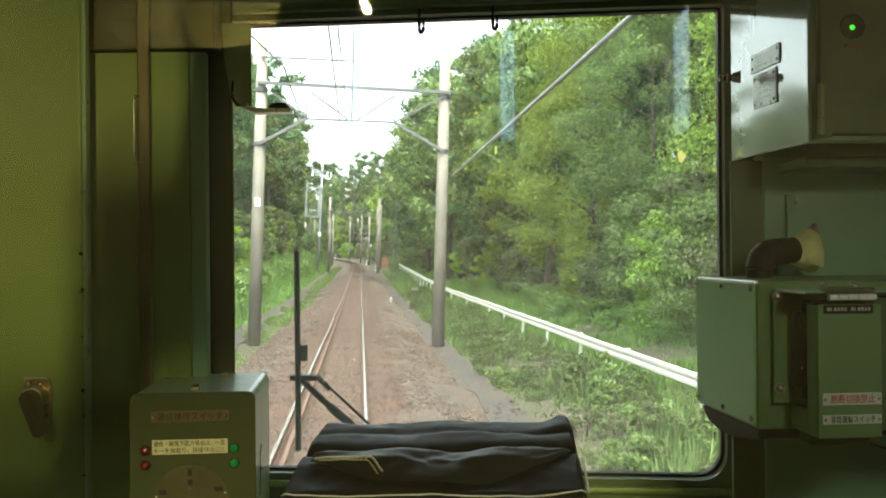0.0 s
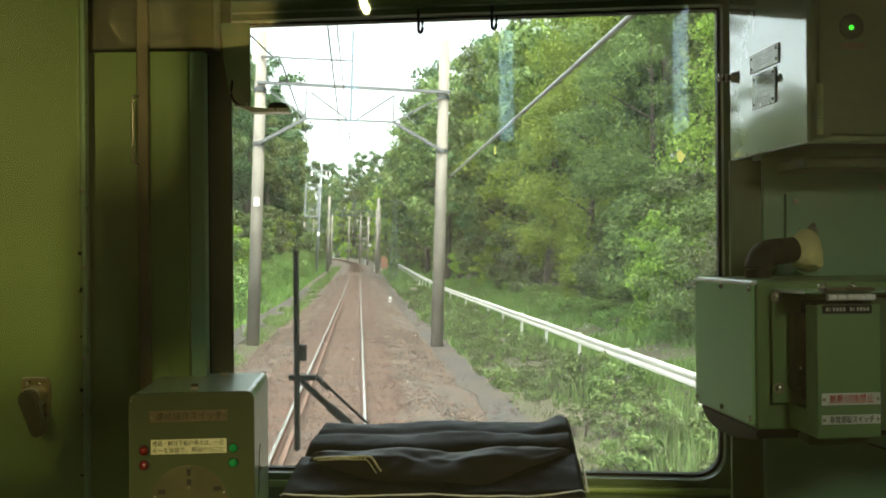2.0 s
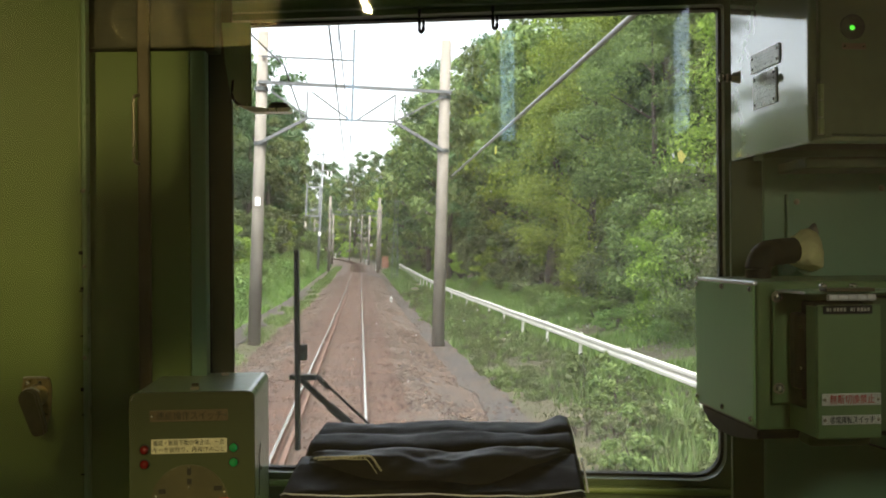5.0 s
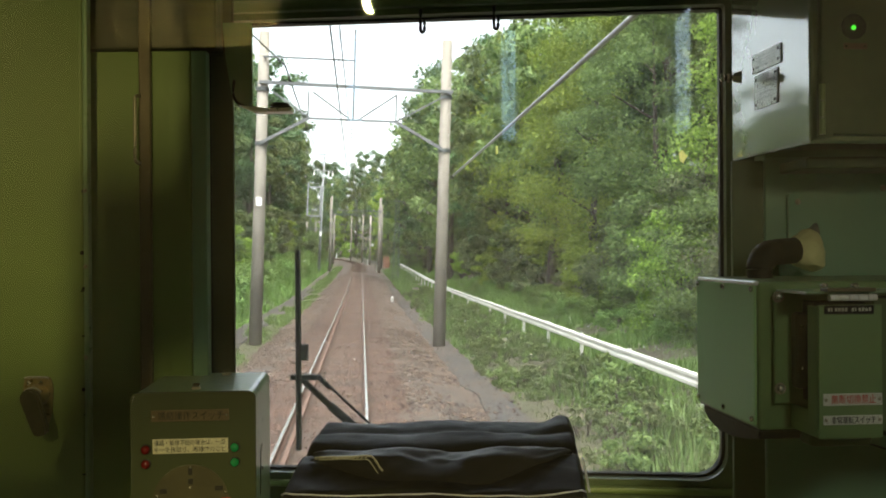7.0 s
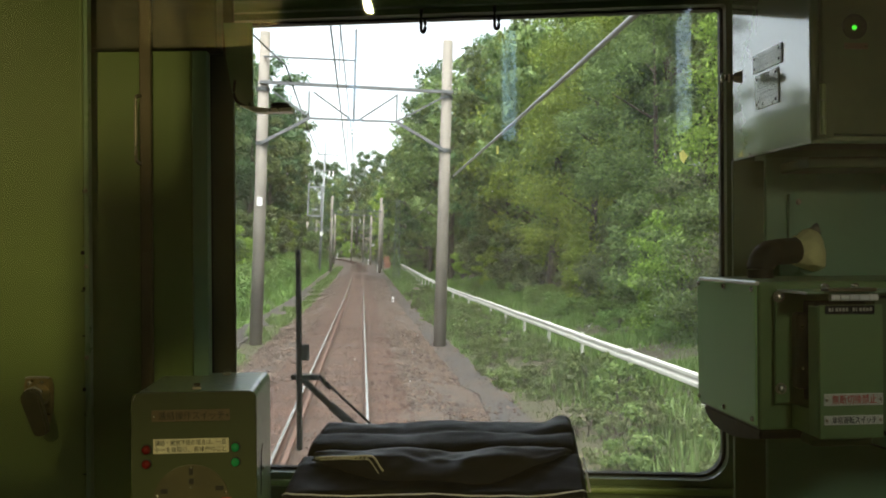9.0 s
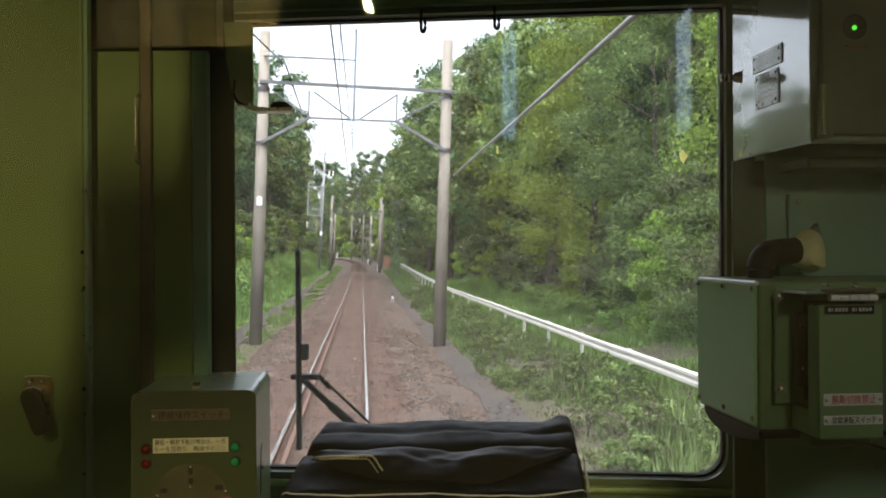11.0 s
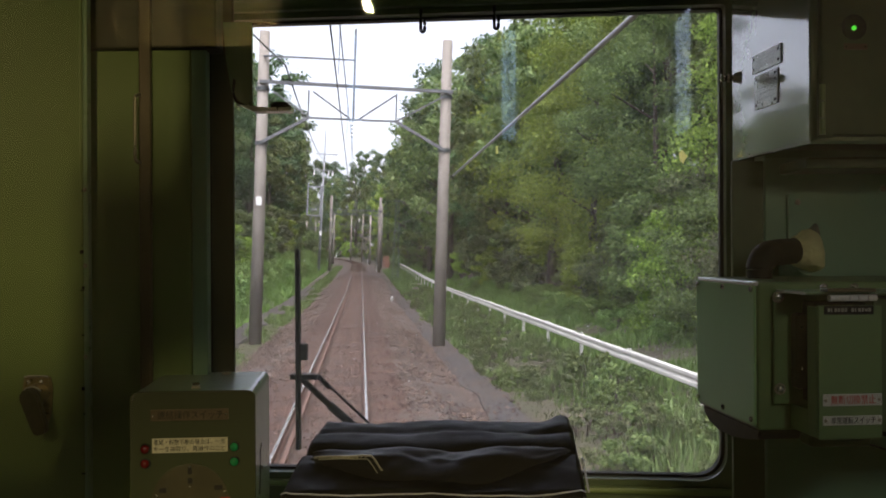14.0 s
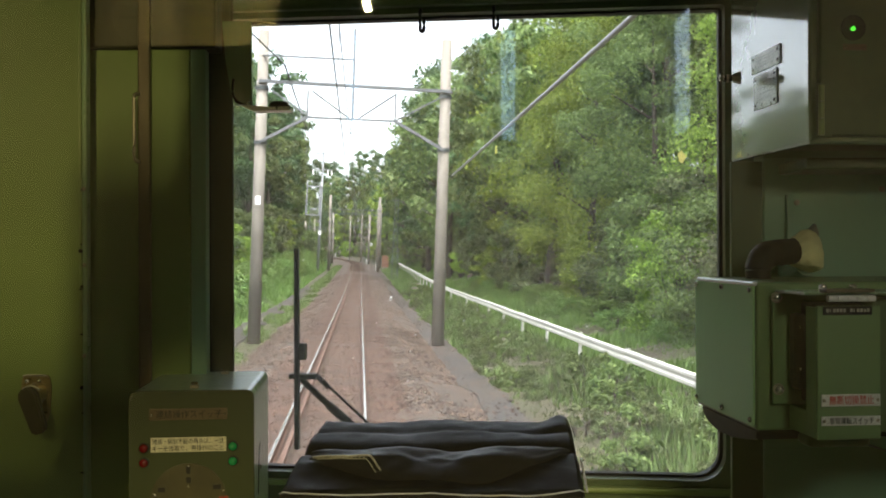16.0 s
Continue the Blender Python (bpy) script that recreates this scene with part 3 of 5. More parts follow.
for x, z, w, h in ((-0.1165, -0.145, 0.007, 0.012), (-0.1165, -0.161, 0.008, 0.010), (-0.165, -0.176, 0.012, 0.008), (-0.071, -0.173, 0.014, 0.008)):
    part("marking", block(x, x + w, -0.0036, -0.003, z, z + h), INK, dial)
for x, z in ((-0.113, -0.132), (-0.171, -0.181), (-0.053, -0.177), (-0.113, -0.167)):
    screw(dial, x, -0.003, z, 0.0025)
part("pointer", block(-0.060, -0.044, -0.005, -0.003, -0.189, -0.186), REDINK, dial, "red tick")
for x0, z0, x1, z1 in ((0.0004, -0.12, 0.0004, -0.20), (0.0004, -0.125, 0.0004, -0.113)):
    part("crack", bar_strip((x0, 0.075, z0), (x1, 0.060 if z1 < z0 else 0.095, z1), 0.0014), BLACK, box, "dark crack in the paint")
part("screw", ball((0.0005, 0.10, -0.16), 0.004, (0.6, 1, 1), 8, 6), STEEL, box)

# folded visor with its bracket
visor = thing("sun_visor", CAB @ pose(0.011, 1.86, 0), "glossy grey-green folded sun visor on a bracket", "visor")
part("visor_leaf", prism([(-0.457, 0.462), (-0.398, 0.462), (-0.397, 0.292), (-0.430, 0.291), (-0.440, 0.32), (-0.451, 0.385)], -0.02, -0.010, 0.001), GLOSSY, visor)
part("bracket_rod", tube(bend([(-0.434, -0.02, 0.345), (-0.436, -0.02, 0.318), (-0.428, -0.02, 0.300), (-0.41, -0.02, 0.290)], 5), 0.003, 8), BLACK, visor, smooth=True)
part("bracket_arm", prism([(-0.422, 0.292), (-0.36, 0.286), (-0.315, 0.287), (-0.318, 0.279), (-0.39, 0.278)], -0.035, 0.0, 0.001), PLAQUE, visor, "grey metal arm")
part("pad", prism([(-0.362, 0.288), (-0.352, 0.297), (-0.325, 0.297), (-0.316, 0.287)], -0.04, 0.005, 0.002), BLACK, visor, "black rubber pad")
part("hinge_pin", rod((-0.403, -0.026, 0.298), (-0.403, -0.026, 0.286), 0.003), CHROME, visor)

# hooks and lamp on the header
for u, z in ((-0.105, 0.47), (0.05, 0.472)):
    hook = thing("hook", FRONT @ pose(u, -0.02, z), "small dark metal hook under the window header", "hook", "header hooks")
    part("shank", tube(bend([(0, 0.02, 0.04), (0, 0, 0.03), (0, 0, -0.004), (0.002, -0.002, -0.012), (0.006, -0.004, -0.013), (0.009, -0.004, -0.006), (0.009, -0.004, 0.012)], 4), 0.0036, 8),
         BLACK, hook, smooth=True)

# ---- the cab's right side ----
cab_r = thing("wall_cabinet", CAB @ pose(0.608, 1.5, 0.171, 0, 0, AXIS), "glossy green wall cabinet with metal plaques and a green lamp", "cabinet")
part("body", block(0, 0.37, 0.004, 0.325, 0, 0.95, 0.005), GLOSSY, cab_r)
part("door", block(0.012, 0.36, -0.010, 0.003, 0.012, 0.94, 0.003), DARKGREEN, cab_r, "dark green cabinet door")
hinge = part("hinge", block(0.004, 0.030, -0.013, -0.010, 0.008, 0.098, 0.001), DARKGREEN, cab_r)
for k in range(3):
    part("knuckle", rod((0.010, -0.016, 0.012 + 0.028 * k), (0.010, -0.016, 0.038 + 0.028 * k), 0.005), PAINT, hinge)
for z0, z1, y0, y1 in ((0.155, 0.190, 0.105, 0.222), (0.086, 0.150, 0.118, 0.212)):
    pl = part("plaque", block(-0.003, -0.0005, y0, y1, z0, z1, 0.0008), PLAQUE, cab_r, "grey metal plaque with worn text")
    for y in (y0 + 0.008, y1 - 0.008):
        part("screw", ball((-0.003, y, z0 + 0.008), 0.003, (0.6, 1, 1), 8, 6), BLACK, pl)
        part("screw", ball((-0.003, y, z1 - 0.008), 0.003, (0.6, 1, 1), 8, 6), BLACK, pl)
    for k in range(4):
        z = z0 + (z1 - z0) * (0.25 + 0.16 * k)
        part("text_bar", block(-0.0036, -0.003, y0 + 0.02, y1 - 0.018 - 0.01 * (k % 2), z, z + 0.0014), PALE_GLINT, pl)
bez = part("lamp_bezel", rod((0.068, -0.012, 0.19), (0.068, -0.006, 0.19), 0.021, 0.021, 24), BLACK, cab_r, "round black lamp bezel")
part("lens", ball((0.066, -0.014, 0.188), 0.0042, (1, 0.8, 1), 12, 8), GREENGLOW, bez, "lit green lamp", True)
tag = part("name_tag", block(0.050, 0.090, -0.0125, -0.0105, 0.153, 0.163, 0.0005), BROWNPLATE, cab_r, "small dark name tag")
for x in (0.054, 0.086):
    screw(tag, x, -0.0125, 0.158, 0.002)
knob = thing("window_catch", CAB @ pose(0.528, 1.72, 0.320), "small chrome and black window catch", "catch")
part("stem", rod((0.001, 0.002, 0), (0.022, -0.003, 0), 0.0055, seg=12), BLACK, knob, "dark stem")
part("collar", rod((0.010, 0.0, 0), (0.014, -0.001, 0), 0.008, 0.008, 14), STEEL, knob)
part("bolt_head", ball((0.001, 0.0, 0.001), 0.0075, (0.7, 1, 1.2), 12, 8), CHROME, knob, "bright worn bolt head", True)
part("knob", rod((0.020, -0.003, 0), (0.035, -0.006, 0), 0.0085, 0.0125, 8), STEEL, knob, "dull steel knob")

solid("wall_window_edge", block(0.5530, 0.6135, 1.7425, 1.752, -1.26, 0.165, 0.002), DARKGREEN, CAB, "dark green steel strip between window and wall panel", "wall", "structure")
# lower wall plate behind the equipment boxes
solid("wall_right_front", block(0.615, 0.98, 1.74, 1.80, -1.26, 1.14, 0.003), TEAL, CAB, "blue-green painted wall panel beside the window", "wall", "structure")
wp = thing("cover_plate", CAB @ pose(0.655, 1.728, 0), "screwed blue-green cover plate on the wall", "plate")
part("plate", prism([(0, 0.10), (0.3, 0.155), (0.3, -0.15), (0, -0.15)], 0, 0.01, 0.0015), TEAL, wp)
for x, z in ((0.018, 0.085), (0.18, 0.11), (0.018, -0.12)):
    screw(wp, x, -0.001, z, 0.006, STEEL)
solid("wall_shelf", block(0.64, 0.97, 1.60, 1.735, 0.138, 0.158, 0.004), DARKGREEN, CAB, "dark ledge under the wall cabinet", "shelf", "structure")

# equipment box with side cover
eq = thing("equipment_box", CAB @ pose(0.490, 1.43, -0.055, 0, 0, AXIS), "green steel equipment box with a screwed side cover", "equipment box")
part("body", block(0.004, 0.40, 0.0, 0.255, -0.234, 0.0, 0.004), CASE_SHADED, eq)
cover = part("side_cover", block(-0.001, 0.003, 0.004, 0.25, -0.228, -0.004, 0.0015), COVER_LIT, eq, "green side cover")
for y in (0.012, 0.125, 0.24):
    for z in (-0.012, -0.218):
        part("screw", ball((-0.003, y, z), 0.005, (0.7, 1, 1), 8, 6), CHROME, cover)
part("top_lip", block(-0.003, 0.006, 0.0, 0.240, -0.006, 0.001, 0.003, 4), PALE_GLINT, eq, "worn top edge, window glint in its colour")
bm = prism([(0.25, -0.2345), (0.236, -0.250), (0.215, -0.261), (0.18, -0.268), (0.12, -0.268), (0.06, -0.260), (0.01, -0.250), (0.006, -0.2345)], 0.008, 0.24, 0.003)
for v in bm.verts:
    v.co = (v.co.y, v.co.x, v.co.z)
bmesh.ops.reverse_faces(bm, faces=bm.faces)
part("buffer", bm, BLACK, eq, "black rounded underside")

# emergency switch case, hinged lid
em = thing("switch_case", CAB @ pose(0.5517, 1.341, -0.0783, 0, 0, AXIS) @ Matrix.Scale(1.073, 4), "green emergency switch case with a hinged lid and labels", "switch case")
part("lid_front", block(0.0, 0.0925, 0.0, 0.004, -0.193, -0.008, 0.002), CASE_SHADED, em, "green hinged lid")
part("lid_side", block(0.0, 0.004, 0.0045, 0.032, -0.192, -0.010, 0.0015), CASE_LIT, em)
part("lower_side", block(0.0005, 0.004, 0.0325, 0.083, -0.192, -0.157, 0.001), CASE_LIT, em)
part("bottom", block(0.005, 0.0925, 0.005, 0.083, -0.192, -0.186, 0.001), CASE_SHADED, em)
part("back_plate", block(-0.0265, 0.16, 0.078, 0.0835, -0.156, 0.0065, 0.0015), CASE_SHADED, em)
part("mechanism", block(0.014, 0.09, 0.036, 0.077, -0.150, -0.006, 0.004), BLACK, em, "dark switch mechanism")
handle = part("inner_bar", block(-0.004, 0.013, 0.052, 0.077, -0.132, -0.022, 0.006), BLACK, em, "black switch bar")
for z in (-0.042, -0.101):
    screw(handle, 0.002, 0.0515, z, 0.0026)
# dark block stands in for the shaded gap beside the lid
part("gap_shade_block", block(0.097, 0.17, 0.030, 0.077, -0.190, 0.0, 0.002), DARKGREEN, em)
part("top_flange", block(-0.0163, 0.17, 0.0, 0.102, 0.0072, 0.0105, 0.001), LIDGREEN, em, "worn pale top flange")
part("flange_edge", block(-0.0185, -0.0165, 0.002, 0.100, 0.0068, 0.0108, 0.0008), PALE_GLINT, em, "worn flange edge, glint in its colour")
part("hinge_leaf", block(0.0085, 0.0785, -0.010, 0.012, 0.0107, 0.0155, 0.001), POSTGREY, em, "brown hinge leaf")
for k in range(5):
    part("hinge_knuckle", rod((0.0117 + 0.0137 * k, -0.007, 0.0025), (0.0242 + 0.0137 * k, -0.007, 0.0025), 0.0046, seg=18), PALE_GLINT, em, "hinge knuckle, highlight in its colour")
for x in (0.0245, 0.069):
    part("bolt", ball((x, 0.030, 0.0165), 0.006, (1, 1, 0.8), 12, 8), CHROME, em, smooth=True)
for x, z in ((-0.021, 0.0), (-0.0185, -0.134)):
    b = part("washer", rod((x, 0.0755, z), (x, 0.0779, z), 0.0085, seg=16), STEEL, em)
    part("bolt_head", ball((x, 0.0745, z), 0.006, (1, 0.7, 1), 10, 8), CHROME, b, smooth=True)
mk = part("maker_plate", block(0.0078, 0.079, -0.002, -0.0003, -0.0205, -0.0085, 0.0008), BLACK, em, "black maker's plate with pale marking")
for k, w in enumerate((0.0042, 0.0018, 0.0042, 0.0042, 0.0042, 0.0042, 0, 0.0042, 0.0018, 0.0042, 0.0042, 0.0042, 0.0042)):
    if w:
        part("marking_bar", block(0.0125 + 0.0049 * k, 0.0125 + 0.0049 * k + w * 0.8, -0.0026, -0.002, -0.0167, -0.0118), PLAQUE, mk)
for z0, high, txt, ink in ((-0.1465, 0.0165, "無断切換禁止", REDINK), (-0.173, 0.0128, "非常運転スイッチ", INK)):
    lab = part("label_plate", block(0.0055, 0.0905, -0.002, -0.0003, z0, z0 + high, 0.0005), WHITELABEL, em, "white label plate")
    lettering(txt, high * 0.82, ink, lab, 0.0165, -0.0026, z0 + high * 0.22, 0.064, label="red characters" if ink is REDINK else "dark characters")
    for x in (0.0093, 0.0868):
        screw(lab, x, -0.002, z0 + high / 2, 0.0026, STEEL)
part("bracket", block(0.004, 0.097, 0.030, 0.070, -0.211, -0.194, 0.008, 3), DARKGREEN, em, "dark green bracket under the case")
part("cable", tube(bend([(0.075, 0.05, -0.203), (0.10, 0.045, -0.211), (0.15, 0.045, -0.228), (0.2, 0.05, -0.245)], 6), 0.0016, 6), BLACK, em)

# corrugated hose with its foam-wrapped end
hose = thing("hose", CAB @ pose(0, 1.62, 0), "black corrugated hose with a yellowed foam-wrapped end", "hose")
route = bend([(0.5575, -0.02, -0.085), (0.5560, -0.02, -0.050), (0.5560, -0.02, -0.034), (0.567, -0.015, -0.016), (0.592, 0.0, -0.010), (0.640, 0.02, -0.006)], 9)
bm = tube(route, 0.0205, 20, ridge=0.0032)
for v in bm.verts:
    v.co += 0.0022 * noise.noise_vector(v.co * 45)
part("tube", bm, BLACK, hose, smooth=True)
bm = ball((0.653, 0.03, -0.008), 0.036, (1.0, 0.95, 1.0), 28, 20)
for v in bm.verts:
    up = max(0.0, (v.co.z - 0.012) / 0.018)
    v.co.x += 0.010 * min(1.2, up)
    v.co.z += 0.010 * max(0.0, up - 0.5)
    low = max(0.0, (-0.026 - v.co.z) / 0.016)
    v.co.x += 0.018 * min(1.0, low)
    v.co += 0.004 * noise.noise_vector(v.co * 30) + 0.002 * noise.noise_vector(v.co * 110)
wrap = part("foam_wrap", bm, FOAM, hose, "yellowed foam wrap", True)
part("wrap_tip", rod((0.671, 0.03, 0.026), (0.677, 0.034, 0.0415), 0.012, 0.003, 12), STEEL, wrap, "grey taped tip", True)
part("stub", rod((0.665, 0.045, -0.03), (0.66, 0.105, -0.045), 0.022, 0.026, 14), TEAL, hose)

# desk, and the bag on it
solid("desk", block(-0.32, 0.60, 1.12, 1.93, -0.66, -0.60, 0.01), PAINT, CAB, "green cab desk under the window", "desk")
solid("desk_front", block(-0.31, 0.59, 1.18, 1.24, -1.27, -0.662), DARKGREEN, CAB, "plain dark panel below the desk", "panel", "structure")
bag = thing("shoulder_bag", CAB, "black nylon work bag lying on the cab desk", "bag")


def bag_point(u, v):
    """u along the bag from its near left to right end, v over it from the front foot to the back foot."""
    prof = [(1.245, -0.60), (1.232, -0.47), (1.240, -0.358), (1.262, -0.336), (1.315, -0.318), (1.375, -0.303),
            (1.44, -0.291), (1.50, -0.2855), (1.535, -0.300), (1.555, -0.40), (1.55, -0.60)]
    s = v * (len(prof) - 1)
    i = min(int(s), len(prof) - 2)
    f = s - i
    f = f * f * (3 - 2 * f) * 0.5 + f * 0.5
    y, z = prof[i][0] + f * (prof[i + 1][0] - prof[i][0]), prof[i][1] + f * (prof[i + 1][1] - prof[i][1])
    k = (y - 1.24) / 0.3
    left, right = -0.238 + 0.040 * k, 0.201 + 0.012 * k
    a = abs(2 * u - 1)
    end = max(0.0, (a - 0.95) / 0.05)
    drop = 0.035 * end ** 2.2 * (1 if z > -0.45 else 0.2)
    x = left + (right - left) * u
    y = 1.39 + (y - 1.39) * (1 - 0.10 * end ** 2)
    top = min(1.0, max(0.0, (z + 0.37) / 0.04))
    z -= drop
    z += top * (0.012 * math.exp(-((u - 0.95) / 0.05) ** 2 - ((v - 0.69) / 0.09) ** 2))
    z += top * 0.0028 * noise.noise(Vector((x * 14, y * 30, 0.3))) + top * 0.0022 * noise.noise(Vector((x * 40, y * 60, 2)))
    z += top * 0.003 * math.sin(9 * u + 14 * v) * math.sin(math.pi * u)
    z -= top * 0.021 * math.exp(-((v - 0.508 + 0.012 * math.cos(3.2 * (u - 0.5))) / 0.024) ** 2)      # crease behind the pocket
    z -= top * 0.006 * math.exp(-((v - 0.615 - 0.012 * math.sin(5 * u)) / 0.016) ** 2)
    return Vector((x, y, z))


def sheet(n, m, f, bm=None):
    """A grid of n by m cells over f(u, v)."""
    bm = bm or bmesh.new()
    vs = [[bm.verts.new(f(i / n, j / m)) for j in range(m + 1)] for i in range(n + 1)]
    for i in range(n):
        for j in range(m):
            bm.faces.new((vs[i][j], vs[i + 1][j], vs[i + 1][j + 1], vs[i][j + 1]))
    return bm, vs


bm, vs = sheet(90, 80, bag_point)
bm.faces.new(vs[0])
bm.faces.new(vs[-1][::-1])
part("body", bm, NYLON, bag, smooth=True)


def pocket_point(u, v):
    """The bulging front pocket, with a sagging lower hem."""
    uu = 0.06 + 0.90 * u
    lo = 0.325 + 0.125 * (2 * abs(u - 0.47)) ** 2.4
    vv = lo + (0.475 - lo) * v
    p = bag_point(uu, vv)
    p.z += 0.003 + 0.015 * math.sin(math.pi * v * 0.86) ** 0.8 * math.sin(math.pi * u) ** 0.5
    p.z += 0.0025 * noise.noise(Vector((u * 9 + 3 * v, v * 4, 1))) + 0.002 * math.sin(16 * u - 5 * v)
    return p


bm, vs = sheet(60, 20, pocket_point)
part("front_pocket", bm, NYLON2, bag, "dark grey nylon front pocket", True)
part("piping", tube([bag_point(0.015 + 0.97 * k / 60, 0.268 + 0.03 * (abs(k / 30 - 1)) ** 8) + Vector((0, -0.003, 0.002)) for k in range(61)], 0.0012, 6), PIPING, bag,
     "pale grey piping", True)
part("piping", tube([bag_point(0.985, 0.29 + 0.16 * k / 14) + Vector((0.004, -0.002, 0.003)) for k in range(15)], 0.0017, 6), PIPING, bag, "pale grey piping", True)


def on_pocket(u, v, h=0.0015):
    p = pocket_point(u, v)
    return p + Vector((0, 0, h))


for line, thick in ((((0.02, 0.28), (0.09, 0.38), (0.245, 0.38), (0.295, 0.12)), 0.0015), (((0.04, 0.22), (0.10, 0.29), (0.235, 0.29), (0.28, 0.08)), 0.0008)):
    for (u0, v0), (u1, v1) in zip(line, line[1:]):
        part("badge_trim", tube([on_pocket(u0 + (u1 - u0) * k / 8, v0 + (v1 - v0) * k / 8) for k in range(9)], thick, 6), GOLD, bag, "yellow braid badge edge", True)
for k in range(9):
    u = 0.095 + 0.016 * k
    part("badge_stitch", tube([on_pocket(u, 0.315, 0.0016), on_pocket(u + 0.006, 0.355, 0.0016)], 0.0009, 5), GOLD, bag, "yellow embroidery")
part("zip_pull", block(0.012, 0.034, 1.226, 1.232, -0.352, -0.34, 0.002), STEEL, bag, "metal zip pull")

# wiper outside the windscreen
wiper = thing("wiper", FRONT @ pose(-0.027, 0.10, 0), "black windscreen wiper parked upright", "wiper")
part("blade", block(-0.384, -0.373, -0.01, 0.004, -0.455, 0.0, 0.002), BLACK, wiper)
part("blade_holder", block(-0.376, -0.358, -0.006, 0.012, -0.252, -0.214, 0.003), BLACK, wiper)
part("clamp", block(-0.40, -0.335, 0.0, 0.02, -0.297, -0.284, 0.003), BLACK, wiper)
part("arm", tube([(-0.376, 0.012, -0.295), (-0.30, 0.014, -0.365), (-0.24, 0.014, -0.415)], 0.0075, 8), BLACK, wiper)
part("arm_sleeve", rod((-0.31, 0.014, -0.356), (-0.24, 0.014, -0.415), 0.010), BLACK, wiper)
part("link_rod", tube([(-0.338, 0.012, -0.288), (-0.31, 0.012, -0.312), (-0.20, 0.012, -0.412)], 0.0032, 6), BLACK, wiper)
part("link_end", rod((-0.338, 0.012, -0.288), (-0.308, 0.012, -0.317), 0.0062), BLACK, wiper)
part("pivot", rod((-0.24, -0.05, -0.415), (-0.24, 0.02, -0.415), 0.014), BLACK, wiper)


# ---- the line outside: ground, track, structures, plants ----
MID, BEND, RADIUS = -0.42, 142.0, 300.0      # the track's middle line: straight, then a curve to the left


def rise(y):
    """The line climbs gently from some way ahead."""
    return np.interp(y, [48, 56, 66, 76, 330], [0.0, 0.02, 0.11, 0.24, 4.3])


def along(s, l=0.0, z=0.0):
    """The point s metres along the line and l metres to its right."""
    if s <= BEND:
        return Vector((MID + l, s, z + rise(s)))
    a = (s - BEND) / RADIUS
    y = BEND + (RADIUS + l) * math.sin(a)
    return Vector((MID - RADIUS + (RADIUS + l) * math.cos(a), y, z + rise(y)))


def turn(s):
    return math.degrees(max(0.0, s - BEND) / RADIUS)


def aside(x, y):
    """Metres to the right of the line, for arrays."""
    far = np.hypot(x - MID + RADIUS, y - BEND) - RADIUS
    return np.where(y <= BEND, x - MID, np.where(x < MID - RADIUS, -200.0, far))


def level(l):
    """The lie of the land across the line."""
    return np.interp(l, [-400, -60, -30, -12, -7, -5.2, -4.4, -2.7, 2.7, 3.7, 5.3, 8.2, 10, 22, 45, 400],
                     [18, 16, 9, 2.6, 0.6, 0.0, -0.47, -0.5, -0.5, -0.47, -0.14, -0.1, 0.6, 7, 15, 22])


def height(x, y):
    x, y = np.asarray(x, float), np.asarray(y, float)
    l = aside(x, y)
    rough = 0.06 * np.sin(x * 1.7 + y * 0.6) * np.sin(y * 1.3 - x * 0.4) + 0.5 * np.sin(x * 0.11 + 2) * np.sin(y * 0.07)
    return level(l) + rise(y) + rough * np.clip((np.abs(l) - 4.2) / 6, 0, 1)


def spaced(a, b, step, far, n):
    g = [b + (far - b) * ((k + 1) / n) ** 2.4 for k in range(n)]
    return list(np.arange(a, b, step)) + g


xs = sorted([-v for v in spaced(0, 34, 0.4, 3000, 18)] + spaced(0.4, 24, 0.4, 3000, 18))
ys = sorted([-v for v in spaced(0, 20, 2.0, 3000, 12)] + spaced(2, 70, 0.8, 330, 60) + [400, 520, 700, 1000, 1600, 3000])
gx, gy = np.meshgrid(xs, ys)
gz = height(gx, gy)
nx, ny = len(xs), len(ys)
idx = np.arange(nx * ny).reshape(ny, nx)
quads = np.stack([idx[:-1, :-1], idx[:-1, 1:], idx[1:, 1:], idx[1:, :-1]], -1).reshape(-1, 4)
me = bpy.data.meshes.new("ground")
me.from_pydata(np.stack([gx, gy, gz], -1).reshape(-1, 3).tolist(), [], quads.tolist())
me.materials.append(SOIL)
me.shade_smooth()
tagged(new("ground", me), "grassy ground rising to wooded slopes beside the line", "ground", kind="structure")


def swept(profile, s0, s1, step, wobble=0.0, bm=None, fray=0.0):
    """A ribbon with the cross-section profile (l, z) along the line."""
    bm = bm or bmesh.new()
    rows = []
    for s in np.arange(s0, s1 + step / 2, step):
        rows.append([bm.verts.new(along(s, l + (fray * noise.noise(Vector((l * 0.3, s * 0.45, 5))) if abs(l) > 1.8 else 0), z + wobble * noise.noise(Vector((l * 3, s * 3, 0))))) for l, z in profile])
    for a, b in zip(rows, rows[1:]):
        for i in range(len(profile) - 1):
            bm.faces.new((a[i], a[i + 1], b[i + 1], b[i]))
    return bm


I4 = Matrix.Identity(4)
bed = [(l, z) for l, z in ((-2.75, -0.52), (-2.4, -0.42), (-2.0, -0.27), (-1.6, -0.15), (-1.2, -0.13), (-0.9, -0.14), (-0.3, -0.15), (0.3, -0.15),
                           (0.9, -0.14), (1.2, -0.13), (1.7, -0.15), (2.2, -0.27), (2.6, -0.40), (3.0, -0.52))]
